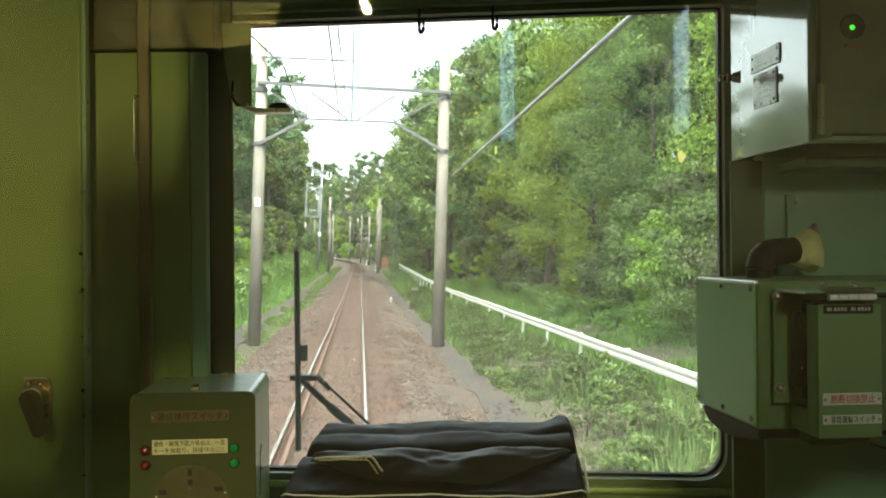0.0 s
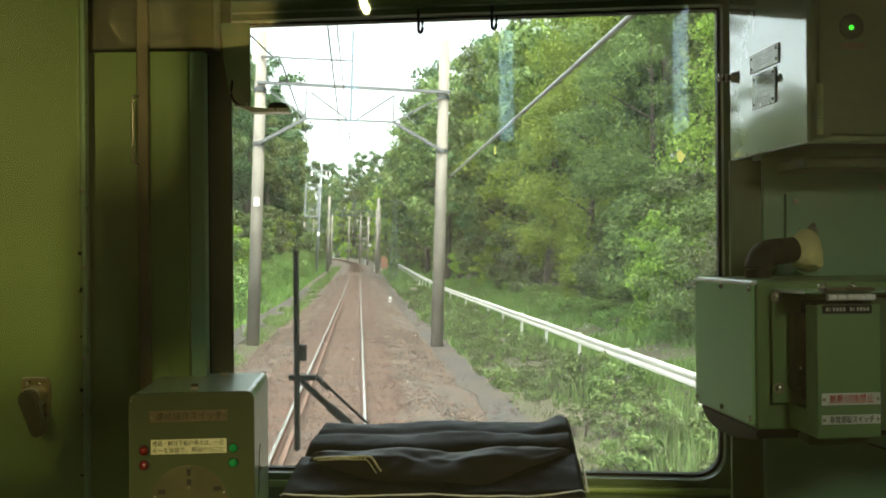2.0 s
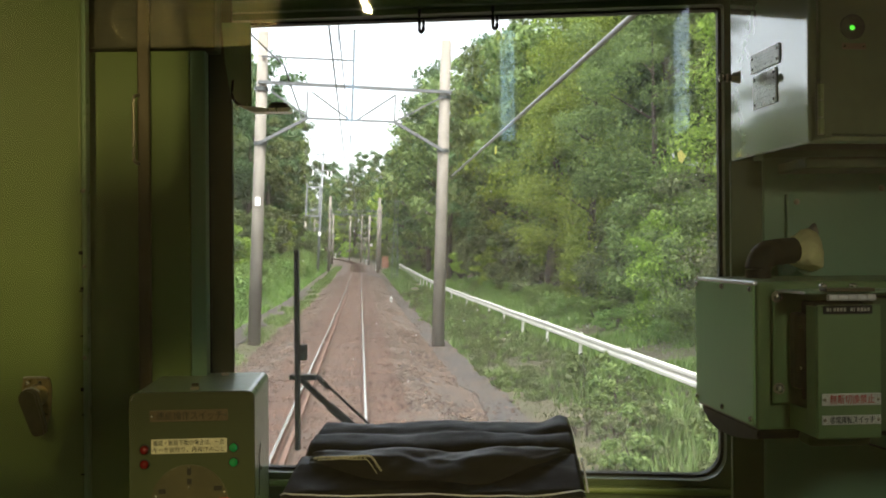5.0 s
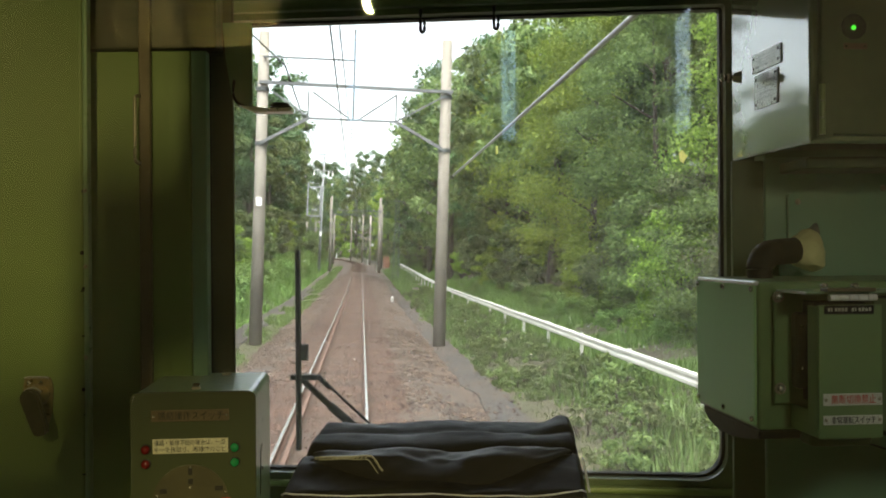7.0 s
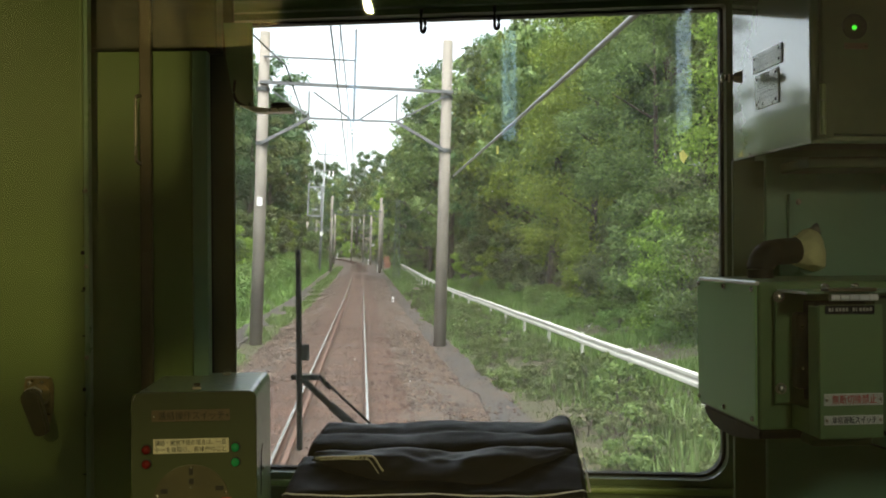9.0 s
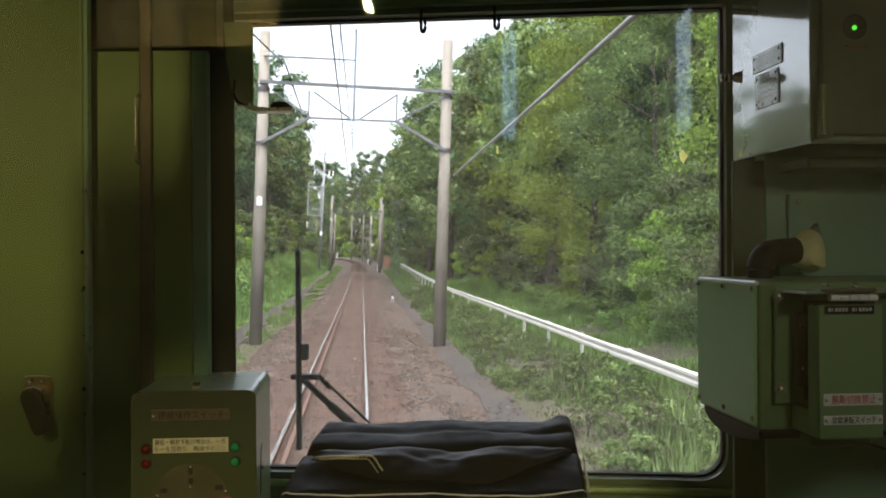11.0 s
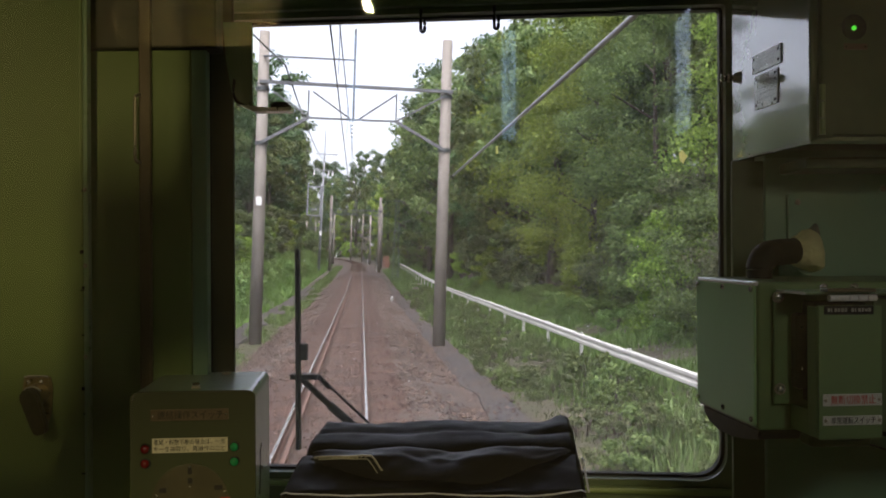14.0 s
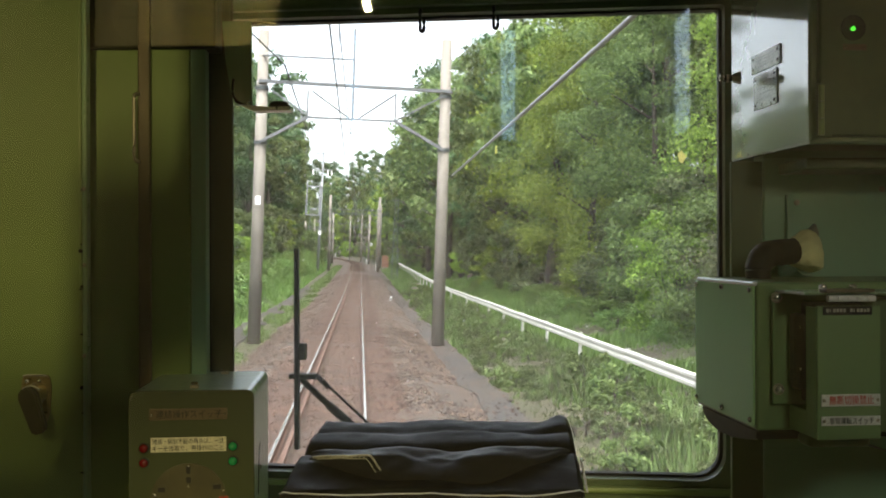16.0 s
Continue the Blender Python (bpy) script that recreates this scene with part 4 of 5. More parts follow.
solid("trackbed", swept(bed, -110, 330, 0.5, 0.05, fray=0.22), BALLAST, I4, "rust-brown ballast bed of the railway", "ballast", "structure", smooth=True)
solid("trackbed_middle", swept([(-1.32, -0.2), (-1.28, -0.122), (-0.9, -0.128), (-0.3, -0.138), (0.3, -0.138), (0.9, -0.128), (1.28, -0.122), (1.32, -0.2)], -110, 330, 0.5, 0.03), FOURFOOT, I4,
      "dark rust-brown ballast between the rails", "ballast", "structure", smooth=True)
solid("path", swept([(2.75, -0.5), (2.8, -0.435), (3.1, -0.42), (3.5, -0.43), (3.55, -0.55)], -110, 80, 0.5, 0.03, fray=0.3), PATHMAT, I4,
      "damp grey footpath beside the ballast", "path", "structure")
solid("path", swept([(-4.1, -0.55), (-4.05, -0.41), (-3.7, -0.40), (-3.35, -0.42), (-3.3, -0.5)], -60, 75, 0.5, 0.03, fray=0.3), PATHMAT, I4,
      "pale grey footpath beside the line", "path", "structure")

rail_outline = [(-0.06, -0.15), (-0.06, -0.138), (-0.012, -0.12), (-0.010, -0.045), (-0.032, -0.034), (-0.032, -0.004), (-0.026, 0.0)]
rail_outline += [(-l, z) for l, z in rail_outline[::-1]]
track = thing("railway_track", I4, "single railway track with rusty rails on timber sleepers", "railway track", kind="structure")
for l in (-0.566, 0.566):
    r = part("rail", swept([(l + a, z) for a, z in rail_outline], -110, 330, 1.5), RUST, track, "rust-brown steel rail")
    part("rail_head", swept([(l - 0.018, 0.0015), (l - 0.014, 0.003), (l + 0.020, 0.003), (l + 0.024, 0.0015)], -110, 330, 1.5), RAILTOP, r, "polished rail head")
part("guard_rail", swept([(-0.415 + a, z - 0.01) for a, z in rail_outline], -50, 58, 1.5), RUST, track, "rusty check rail inside the left rail")
part("guard_rail_end", swept([(-0.415 + a - 0.0, z - 0.012) for a, z in rail_outline], 58, 58.5, 0.5), CONCRETE, track, "pale end of the check rail")
rnd = random.Random(3)

# ---- plants ----
rng = np.random.default_rng(11)


def foliage(name, centres, size, material, up=0.5, outward=None):
    """Many small leaves, each a pointed triangle."""
    n = len(centres)
    nrm = rng.normal(size=(n, 3)) * 0.75 + [0, 0, up]
    if outward is not None:
        nrm += 1.1 * outward / (np.linalg.norm(outward, axis=1, keepdims=True) + 1e-6)
    nrm /= np.linalg.norm(nrm, axis=1, keepdims=True)
    t = np.cross(nrm, rng.normal(size=(n, 3)))
    t /= np.linalg.norm(t, axis=1, keepdims=True) + 1e-9
    b = np.cross(nrm, t)
    s = (size * rng.uniform(0.6, 1.4, n))[:, None]
    c = np.asarray(centres)
    v = np.stack([c - t * s * 0.42 - b * s * 0.30, c + t * s * 0.62 + nrm * s * 0.1, c - t * s * 0.30 + b * s * 0.36], 1).reshape(-1, 3)
    me = bpy.data.meshes.new(name)
    me.vertices.add(3 * n)
    me.vertices.foreach_set("co", v.astype(np.float32).ravel())
    me.loops.add(3 * n)
    me.loops.foreach_set("vertex_index", np.arange(3 * n, dtype=np.int32))
    me.polygons.add(n)
    me.polygons.foreach_set("loop_start", np.arange(0, 3 * n, 3, dtype=np.int32))
    me.update(calc_edges=True)
    me.materials.append(material)
    return me


def crown_points(tall, wide, base, clumps, each):
    """Leaf places in clumps over a lumpy crown, with gaps between them."""
    lumps = rng.normal(size=(7, 3))
    lumps /= np.linalg.norm(lumps, axis=1, keepdims=True)
    gain = rng.uniform(-0.3, 0.35, 7)
    out, away = [], []
    each = round(each * 1.65)
    for _ in range(clumps):
        d = rng.normal(size=3)
        d /= np.linalg.norm(d)
        r = rng.uniform(0.35, 1.0) ** 0.5 * (1 + sum(g * max(0, d @ k) ** 3 for g, k in zip(gain, lumps)))
        h = (d[2] * r + 1) / 2
        c = np.array([d[0] * r * wide, d[1] * r * wide, base + (tall - base) * h])
        spread = wide * rng.uniform(0.16, 0.3)
        p = rng.normal(size=(each, 3))
        p *= (rng.uniform(0.5, 1.0, (each, 1)) / np.linalg.norm(p, axis=1, keepdims=True)) * [spread, spread, spread * 0.6]
        p[:, 2] -= 0.2 * np.hypot(p[:, 0], p[:, 1])
        p += rng.normal(size=(each, 3)) * 0.12 * spread
        out.append(c + p)
        away.append(p + 0.3 * spread * d)
    return np.concatenate(out), np.concatenate(away)


def tree_thing(tall, wide, base, clumps, each, leaf, material, label):
    ob = thing("tree", I4, label, "tree", "trees along the line")
    bm = bmesh.new()
    r = 0.018 * tall
    lean = rng.uniform(-0.5, 0.5, 2)
    spine = [(lean[0] * k / 6, lean[1] * k / 6, -0.6 + (tall * 0.86 + 0.6) * k / 6) for k in range(7)]
    for k in range(6):
        rod(spine[k], spine[k + 1], r * (1 - k / 6.5), r * (1 - (k + 1) / 6.5), 8, bm)
    for k in range(9):
        z = base + (tall - base) * (0.05 + 0.75 * k / 9)
        a = 2.4 * k + rng.uniform(-0.4, 0.4)
        reach = wide * rng.uniform(0.5, 0.85) * (1 - 0.4 * k / 9)
        p0 = Vector((lean[0] * z / tall, lean[1] * z / tall, z - 0.8))
        p1 = p0 + Vector((math.cos(a) * reach, math.sin(a) * reach, reach * 0.55))
        rod(p0, p1, r * 0.32, r * 0.08, 6, bm)
    part("trunk", bm, BARK, ob, "dark bark trunk with limbs")
    pts, away = crown_points(tall, wide, base, clumps, each)
    crown = new("crown", foliage("crown", pts, 0.86 * leaf, material, 0.4, away))
    crown.parent = ob
    return ob


def place(ob, spots):
    """Copies of ob at the spots (x, y, turn, scale), sunk to the ground; ob itself takes the first."""
    for k, (x, y, a, sc) in enumerate(spots):
        m = pose(x, y, float(height(x, y)) - 0.1, 0, 0, a)
        if k == 0:
            ob.scale = (sc, sc, sc)
            ob.matrix_basis = m @ Matrix.Diagonal((sc, sc, sc, 1))
        else:
            c = copy_thing(ob, m)
            c.matrix_basis = m @ Matrix.Diagonal((sc, sc, sc, 1))


kinds = [tree_thing(17, 3.9, 3.0, 95, 78, 0.32, LEAF_A, "tall broadleaf tree with mid-green leaves on the slope"),
         tree_thing(14, 3.6, 2.2, 90, 78, 0.29, LEAF_B, "broadleaf tree with fresh light green leaves on the slope"),
         tree_thing(19, 4.2, 5.0, 90, 78, 0.33, LEAF_C, "tall dark green tree with a broad crown"),
         tree_thing(12, 3.4, 1.5, 85, 78, 0.27, LEAF_A, "smaller leafy tree at the wood's edge"),
         tree_thing(18, 3.4, 2.0, 95, 78, 0.30, LEAF_C, "tall dense dark green tree"),
         tree_thing(13, 3.8, 0.8, 120, 240, 0.135, LEAF_B, "leafy light green tree beside the road"),
         tree_thing(14, 3.8, 1.5, 120, 240, 0.145, LEAF_A, "leafy green tree beside the road")]
thin = [tree_thing(17, 3.9, 3.0, 60, 55, 0.50, LEAF_A, "tall broadleaf tree with mid-green leaves on the slope"),
        tree_thing(14, 3.6, 2.2, 60, 55, 0.45, LEAF_B, "broadleaf tree with fresh light green leaves on the slope"),
        tree_thing(19, 4.2, 5.0, 60, 55, 0.52, LEAF_C, "tall dark green tree with a broad crown"),
        tree_thing(12, 3.4, 1.5, 55, 55, 0.42, LEAF_A, "smaller leafy tree at the wood's edge"),
        tree_thing(18, 3.4, 2.0, 62, 55, 0.46, LEAF_C, "tall dense dark green tree")]
kinds += thin
shrubs = ()
spots = [[] for _ in kinds]
plant = random.Random(21)


def sow(s, l, kind, lo=0.85, hi=1.15):
    p = along(s, l)
    if len(spots) == len(kinds) and kind < 5 and (s > 105 or l > 15):
        kind += 7
    elif len(spots) == len(shrubs) and kind < 3 and s > 48:
        kind += 6
    spots[kind].append((p.x, p.y, plant.uniform(0, 360), plant.uniform(lo, hi)))


for k in range(17):                                   # wood's edge on the right, then a row up the slope
    s = 14 + 9.0 * k + plant.uniform(-2, 2)
    sow(s, 12.0 + plant.uniform(-1.0, 1.4), (5, 5, 6, 5, 5)[k] if k < 5 else (0, 1, 3, 0, 4, 1)[k % 6])
    sow(s + 4, 17.5 + plant.uniform(-2, 2), (2, 0, 4)[k % 3], 0.9, 1.2)
for s, l, kd in ((86, 8.8, 0), (97, 9.0, 2), (108, 8.6, 0), (121, 9.0, 4), (135, 9.2, 0), (152, 9.0, 2), (170, 9.5, 4)):
    sow(s, l, kd, 1.12, 1.3)
for s, l, kd in ((24, 14.5, 4), (18, 14, 3), (28, 14.8, 3), (35, 14, 4), (31, 19, 2), (62, 10.5, 0), (72, 11, 4), (50, 11, 0)):
    sow(s, l, kd, 1.1, 1.25)
for k in range(7):
    sow(16 + 12 * k, 21 + plant.uniform(-1, 4), (2, 4, 0)[k % 3], 1.0, 1.3)
for k in range(8):                                    # tall trees close to the line on the left
    sow(114 + 10 * k + plant.uniform(-2, 2), -12.0 - plant.uniform(0, 1.5), (2, 4, 0, 4)[k % 4], 1.12, 1.25)
for k in range(15):                                   # left side
    s = 46 + 10 * k + plant.uniform(-2, 2)
    sow(s, -12.0 - plant.uniform(0, 3), (2, 4, 0, 2)[k % 4], 0.95, 1.2)
    if k % 2:
        sow(s + 3, -19 - plant.uniform(0, 3), (4, 2)[k % 4 // 2], 1.1, 1.3)
for k in range(18):                                   # both sides of the curve
    s = 178 + 10 * k
    sow(s, 9.5 + plant.uniform(-0.8, 1.5), (0, 1, 4, 3)[k % 4], 0.9, 1.2)
    sow(s + 5, 16 + plant.uniform(-1, 2), (2, 0, 4)[k % 3], 1.0, 1.25)
    if k % 2 == 0:
        sow(s + 3, 24 + plant.uniform(-1, 2), (4, 2)[k % 4 // 2], 1.0, 1.3)
        sow(s, -11 - plant.uniform(0, 3), (2, 0, 4)[k % 3], 0.8, 1.0)
for ob, sp in zip(kinds, spots):
    place(ob, sp)


def bush_thing(wide, tall, clumps, each, leaf, material, label):
    ob = thing("bush", I4, label, "bush", "bushes along the line")
    pts, away = crown_points(tall, wide, -0.2, clumps, each)
    away, pts = away[pts[:, 2] > -0.15], pts[pts[:, 2] > -0.15]
    bm = bmesh.new()
    for k in range(6):
        a = k * 1.1
        rod((0, 0, -0.3), (0.5 * wide * math.cos(a), 0.5 * wide * math.sin(a), tall * 0.6), 0.035, 0.01, 5, bm)
    part("stems", bm, BARK, ob, "thin brown stems")
    leaves = new("leaves", foliage("leaves", pts, 0.84 * leaf, material, 0.6, away))
    leaves.parent = ob
    return ob


shrubs = [bush_thing(2.0, 4.2, 66, 100, 0.135, LEAF_A, "tall leafy bush at the wood's edge"),
          bush_thing(1.9, 3.6, 66, 100, 0.13, LEAF_B, "fresh light green bush at the wood's edge"),
          bush_thing(2.1, 3.4, 64, 100, 0.125, LEAF_D, "brownish green scrub on the slope"),
          bush_thing(1.3, 1.5, 34, 55, 0.145, LEAF_E, "low fresh green undergrowth beside the path"),
          bush_thing(0.45, 0.5, 15, 60, 0.065, LEAF_A, "low leafy weeds on the bank"),
          bush_thing(0.5, 0.42, 14, 60, 0.06, LEAF_D, "low brownish weeds on the bank"),
          bush_thing(2.0, 4.2, 42, 60, 0.27, LEAF_A, "tall leafy bush at the wood's edge"),
          bush_thing(1.9, 3.6, 42, 60, 0.25, LEAF_B, "fresh light green bush at the wood's edge"),
          bush_thing(2.1, 3.4, 42, 60, 0.24, LEAF_D, "brownish green scrub on the slope")]
spots = [[] for _ in shrubs]
for k in range(24):
    s = 9 + 3.6 * k + plant.uniform(-0.8, 0.8) + (0.12 * k * k if k > 8 else 0)
    sow(s, 10.4 + plant.uniform(-0.5, 0.5), (0, 2, 1, 2, 0, 1)[k % 6], 0.8, 1.25)
    if k < 16:
        sow(s + 2, 12.6 + plant.uniform(-0.6, 0.9), (1, 0, 2)[k % 3], 1.0, 1.4)
for k in range(11):
    sow(4 + 3 * k, -9.5 - plant.uniform(0, 1), (0, 2)[k % 2], 0.8, 1.1)
for k in range(20):
    s = 30 + 5.5 * k
    sow(s, -9.0 - plant.uniform(0, 2.2), (0, 2, 0, 1)[k % 4], 0.9, 1.3)
for k in range(12):
    sow(128 + 11 * k, 6.3 + plant.uniform(0, 1.2), (0, 2, 1)[k % 3], 0.8, 1.2)
    sow(134 + 11 * k, -6.6 - plant.uniform(0, 1.5), (0, 2)[k % 2], 0.8, 1.2)
for k in range(56):
    sow(22 + 1.9 * k, -5.3 - plant.uniform(0, 2.4), 3, 0.75, 1.2)
for k in range(150):
    sow(7 + 0.22 * k + 0.0013 * k * k, plant.uniform(3.75, 5.7), 4 if plant.random() < 0.5 else 5, 0.5, 1.3)
for k in range(26):
    sow(12 + 1.6 * k + 0.02 * k * k, 5.45 + plant.uniform(-0.15, 0.15), 4, 0.7, 1.5)
for k in range(34):
    sow(13 + 1.7 * k, 9.3 + plant.uniform(-0.4, 0.6), 3, 0.4, 0.75)
for ob, sp in zip(shrubs, spots):
    place(ob, sp)


def blades(name, count, s0, s1, l0, l1, tall, label, power=1.6, material=None, bare=-1.0):
    """Grass and weeds over a strip, denser near at hand, with bare patches."""
    s = s0 + (s1 - s0) * rng.random(count) ** power
    l = rng.uniform(l0, l1, count)
    x, y = l + MID, s
    z = height(x, y)
    hgt = tall * rng.uniform(0.4, 1.3, count) * (0.7 + 0.5 * np.sin(x * 2.1 + 1) * np.sin(y * 0.9))
    tuft = 0.75 + 0.9 * np.sin(0.8 * x + 0.35 * y) * np.sin(0.5 * y - 0.9 * x)
    tuft += 0.5 * np.sin(2.3 * x - 1.1 * y + 0.7) * np.sin(1.9 * y + 0.8 * x)
    hgt *= np.clip(tuft, 0.2, 1.35)
    grown = tuft > bare
    x, y, z, hgt = x[grown], y[grown], z[grown], hgt[grown]
    count = len(x)
    a = rng.uniform(0, 6.283, count)
    lean = rng.uniform(0.1, 0.7, count) * hgt
    w = 0.012 + 0.0007 * y
    dx, dy = np.cos(a), np.sin(a)
    v = np.stack([np.stack([x - dy * w, y + dx * w, z - 0.03], 1), np.stack([x + dy * w, y - dx * w, z - 0.03], 1),
                  np.stack([x + dx * lean, y + dy * lean, z + hgt], 1)], 1).reshape(-1, 3)
    me = bpy.data.meshes.new(name)
    me.vertices.add(3 * count)
    me.vertices.foreach_set("co", v.astype(np.float32).ravel())
    me.loops.add(3 * count)
    me.loops.foreach_set("vertex_index", np.arange(3 * count, dtype=np.int32))
    me.polygons.add(count)
    me.polygons.foreach_set("loop_start", np.arange(0, 3 * count, 3, dtype=np.int32))
    me.update(calc_edges=True)
    me.materials.append(material or GRASS)
    tagged(new(name, me), label, "grass", kind="stuff")


blades("verge_grass", 70000, 5, 150, 3.5, 9.5, 0.32, "long green grass and weeds on the bank", bare=0.42)
blades("verge_grass", 50000, 22, 150, -9.0, -4.2, 0.5, "long green grass on the bank", 1.6, GRASS2)
blades("bank_grass", 36000, 9, 120, 6.0, 9.6, 0.42, "fresh green grass between the guard rail and the wood", 1.5, GRASS2)
blades("dry_grass", 30000, 5, 70, 3.7, 7.2, 0.26, "dry brownish grass among the weeds", 1.5, LEAF_D)
blades("path_grass", 16000, 10, 150, -3.6, -2.35, 0.22, "short grass tufts beside the ballast")

# ---- structures along the line ----


def bar(a, b, w, bm):
    """A square steel bar."""
    a, b = Vector(a), Vector(b)
    q = (b - a).to_track_quat("Z", "Y").to_matrix().to_4x4()
    bmesh.ops.create_cube(bm, size=1.0, matrix=Matrix.Translation((a + b) / 2) @ q @ Matrix.Diagonal((w, w, (b - a).length, 1)))
    return bm


def portal(m, left, right, tall, truss, label):
    """Two concrete poles and the steel beam that carries the wires."""
    ob = thing("catenary_portal", m, label, "catenary portal", "catenary portals")
    for x in (left, right):
        p = part("pole", rod((x, 0, -0.9), (x, 0, tall), 0.205, 0.165, 20), CONCRETE, ob, "weathered concrete pole", True)
        for z in (5.95, 7.7):
            part("band", rod((x, 0, z - 0.06), (x, 0, z + 0.06), 0.212, 0.205, 20), WIRE, p)
    if truss:
        part("chord", bar((left, -0.2, 7.75), (right, -0.2, 7.75), 0.09, bmesh.new()), GALV, ob)
        part("chord", bar((left, -0.2, 7.15), (right, -0.2, 7.15), 0.09, bmesh.new()), GALV, ob)
        n = 10
        for k in range(n):
            x0, x1 = left + (right - left) * k / n, left + (right - left) * (k + 1) / n
            z0, z1 = (7.15, 7.75) if k % 2 else (7.75, 7.15)
            part("brace", bar((x0, -0.2, z0), (x1, -0.2, z1), 0.055, bmesh.new()), GALV, ob)
    else:
        part("chord", bar((left - 0.1, -0.2, 7.90), (right + 0.2, -0.2, 7.84), 0.10, bmesh.new()), GALV, ob)
        part("chord", bar((-1.84, -0.2, 6.8), (0.97, -0.2, 6.8), 0.06, bmesh.new()), GALV, ob)
        for a, b in (((left, 5.95), (-1.84, 6.8)), ((right, 5.92), (0.97, 6.8))):
            part("knee_brace", bar((a[0], -0.2, a[1]), (b[0], -0.2, b[1]), 0.10, bmesh.new()), GALV, ob)
        for (x0, z0), (x1, z1) in (((-1.84, 6.8), (-1.84, 7.68)), ((0.97, 6.8), (0.97, 7.7)), ((-1.7, 7.65), (-0.5, 6.82)), ((-0.22, 6.82), (0.95, 7.65)),
                                   ((0.97, 6.8), (right - 0.1, 7.68)), ((left + 0.35, 7.6), (-1.84, 6.85))):
            part("brace", bar((x0, -0.2, z0), (x1, -0.2, z1), 0.05, bmesh.new()), GALV, ob)
        part("mast", bar((-0.4, -0.2, 6.8), (-0.4, -0.2, 9.72), 0.075, bmesh.new()), GALV, ob)
        part("upper_rod", bar((left, -0.2, 8.72), (-0.4, -0.2, 8.72), 0.05, bmesh.new()), GALV, ob)
    ins = part("insulator", rod((-0.42, -0.2, 6.2), (-0.42, -0.2, 6.8), 0.02, seg=8), GALV, ob, "pale insulator string")
    for k in range(4):
        part("disc", rod((-0.42, -0.2, 6.28 + 0.12 * k), (-0.42, -0.2, 6.33 + 0.12 * k), 0.09, 0.05, 12), WHITE, ins)
    if truss:
        part("steady_arm", tube([(right - 0.1, -0.2, 5.6), (0.9, -0.2, 5.55), (-0.3, -0.2, 5.15)], 0.025, 6), GALV, ob)
    return ob


near = portal(pose(0, 29.5, 0), -3.31, 2.59, 9.55, False, "concrete catenary portal with a braced steel beam")
part("number_plate_blank", block(-3.39, -3.22, -0.222, -0.205, 3.95, 4.22, 0.005), WHITE, near, "small white plate")
far = portal(pose(0, 122, rise(122)), -4.2, 2.35, 9.6, True, "concrete catenary portal with a steel truss beam")
for s in (165, 215):
    copy_thing(far, Matrix.Translation(along(s) - Vector((MID, 0, rise(122)))) @ pose(0, 0, 0, 0, 0, turn(s)))
for s, l in ((140, 3.4), (150, 3.2), (182, 3.2), (198, 3.3), (236, 3.2)):
    p = along(s, l)
    ob = thing("utility_pole", pose(p.x, p.y, p.z - 0.5), "slender grey concrete pole beside the line", "pole", "line poles")
    part("pole", rod((0, 0, -0.4), (0, 0, 9.8), 0.15, 0.11, 14), CONCRETE, ob, smooth=True)
    part("crossarm", bar((-0.9, 0, 8.4), (0.9, 0, 8.4), 0.08, bmesh.new()), GALV, ob)

# pole with crossarms and an open frame on the left
fp = thing("signal_pole", pose(-5.0, 108, rise(108) - 0.45, 0, 1.2, 0), "slim pole with crossarms and an open steel frame", "pole")
part("pole", rod((0, 0, -0.3), (0, 0, 14.0), 0.17, 0.11, 14), PALESTEEL, fp, smooth=True)
part("top_mast", rod((0, 0, 13.8), (0, 0, 17.2), 0.06, 0.04, 8), PALESTEEL, fp)
for z, a, b in ((14.2, -1.0, 1.6), (12.3, -1.2, 1.1)):
    part("crossarm", bar((a, -0.2, z), (b, -0.2, z), 0.10, bmesh.new()), PALESTEEL, fp)
    for x in (a + 0.1, b - 0.5, b - 0.05):
        part("insulator", rod((x, -0.2, z - 0.6), (x, -0.2, z), 0.10, 0.05, 8), WHITE, fp)
for a, b in (((-1.7, 6.9), (-1.7, 10.6)), ((-1.7, 6.9), (0, 6.9)), ((-1.7, 10.3), (0.2, 10.3)), ((-0.2, 6.9), (-0.2, 10.3))):
    part("frame_bar", bar((a[0], -0.2, a[1]), (b[0], -0.2, b[1]), 0.16, bmesh.new()), PALESTEEL, fp)
for k in range(5):
    part("frame_bar", bar((-1.55 + 0.28 * k, -0.2, 6.9), (-1.55 + 0.28 * k, -0.2, 8.4), 0.035, bmesh.new()), PALESTEEL, fp)
part("plate", block(-0.14, 0.14, -0.2, -0.17, 4.6, 5.1), WHITE, fp, "small white plate")


def wire(name, points, r, material, label, sag=0.0, n=10):
    """A wire hung from point to point."""
    pts = []
    for a, b in zip(points, points[1:]):
        a, b = Vector(a), Vector(b)
        for k in range(n):
            t = k / n
            pts.append(a.lerp(b, t) - Vector((0, 0, 4 * sag * t * (1 - t))))
    pts.append(Vector(points[-1]))
    return solid(name, tube(pts, r, 6), material, I4, label, "wire", group="overhead wires", smooth=True)


stations = (-20, 29.5, 75, 122, 160, 196, 232)
wire("contact_wire", [along(s, 0.1 * (-1) ** k, 5.05) for k, s in enumerate(stations)], 0.011, WIRE, "thin dark contact wire over the track")
wire("messenger_wire", [along(s, 0.0, 6.15) for s in stations], 0.010, WIRE, "thin dark messenger wire over the track", 0.45)
wire("feeder_wire", [along(0, -5.1, 8.25), along(28.3, -2.1, 8.25)], 0.024, WIRE, "dark feeder wire beside the track", 0.3)
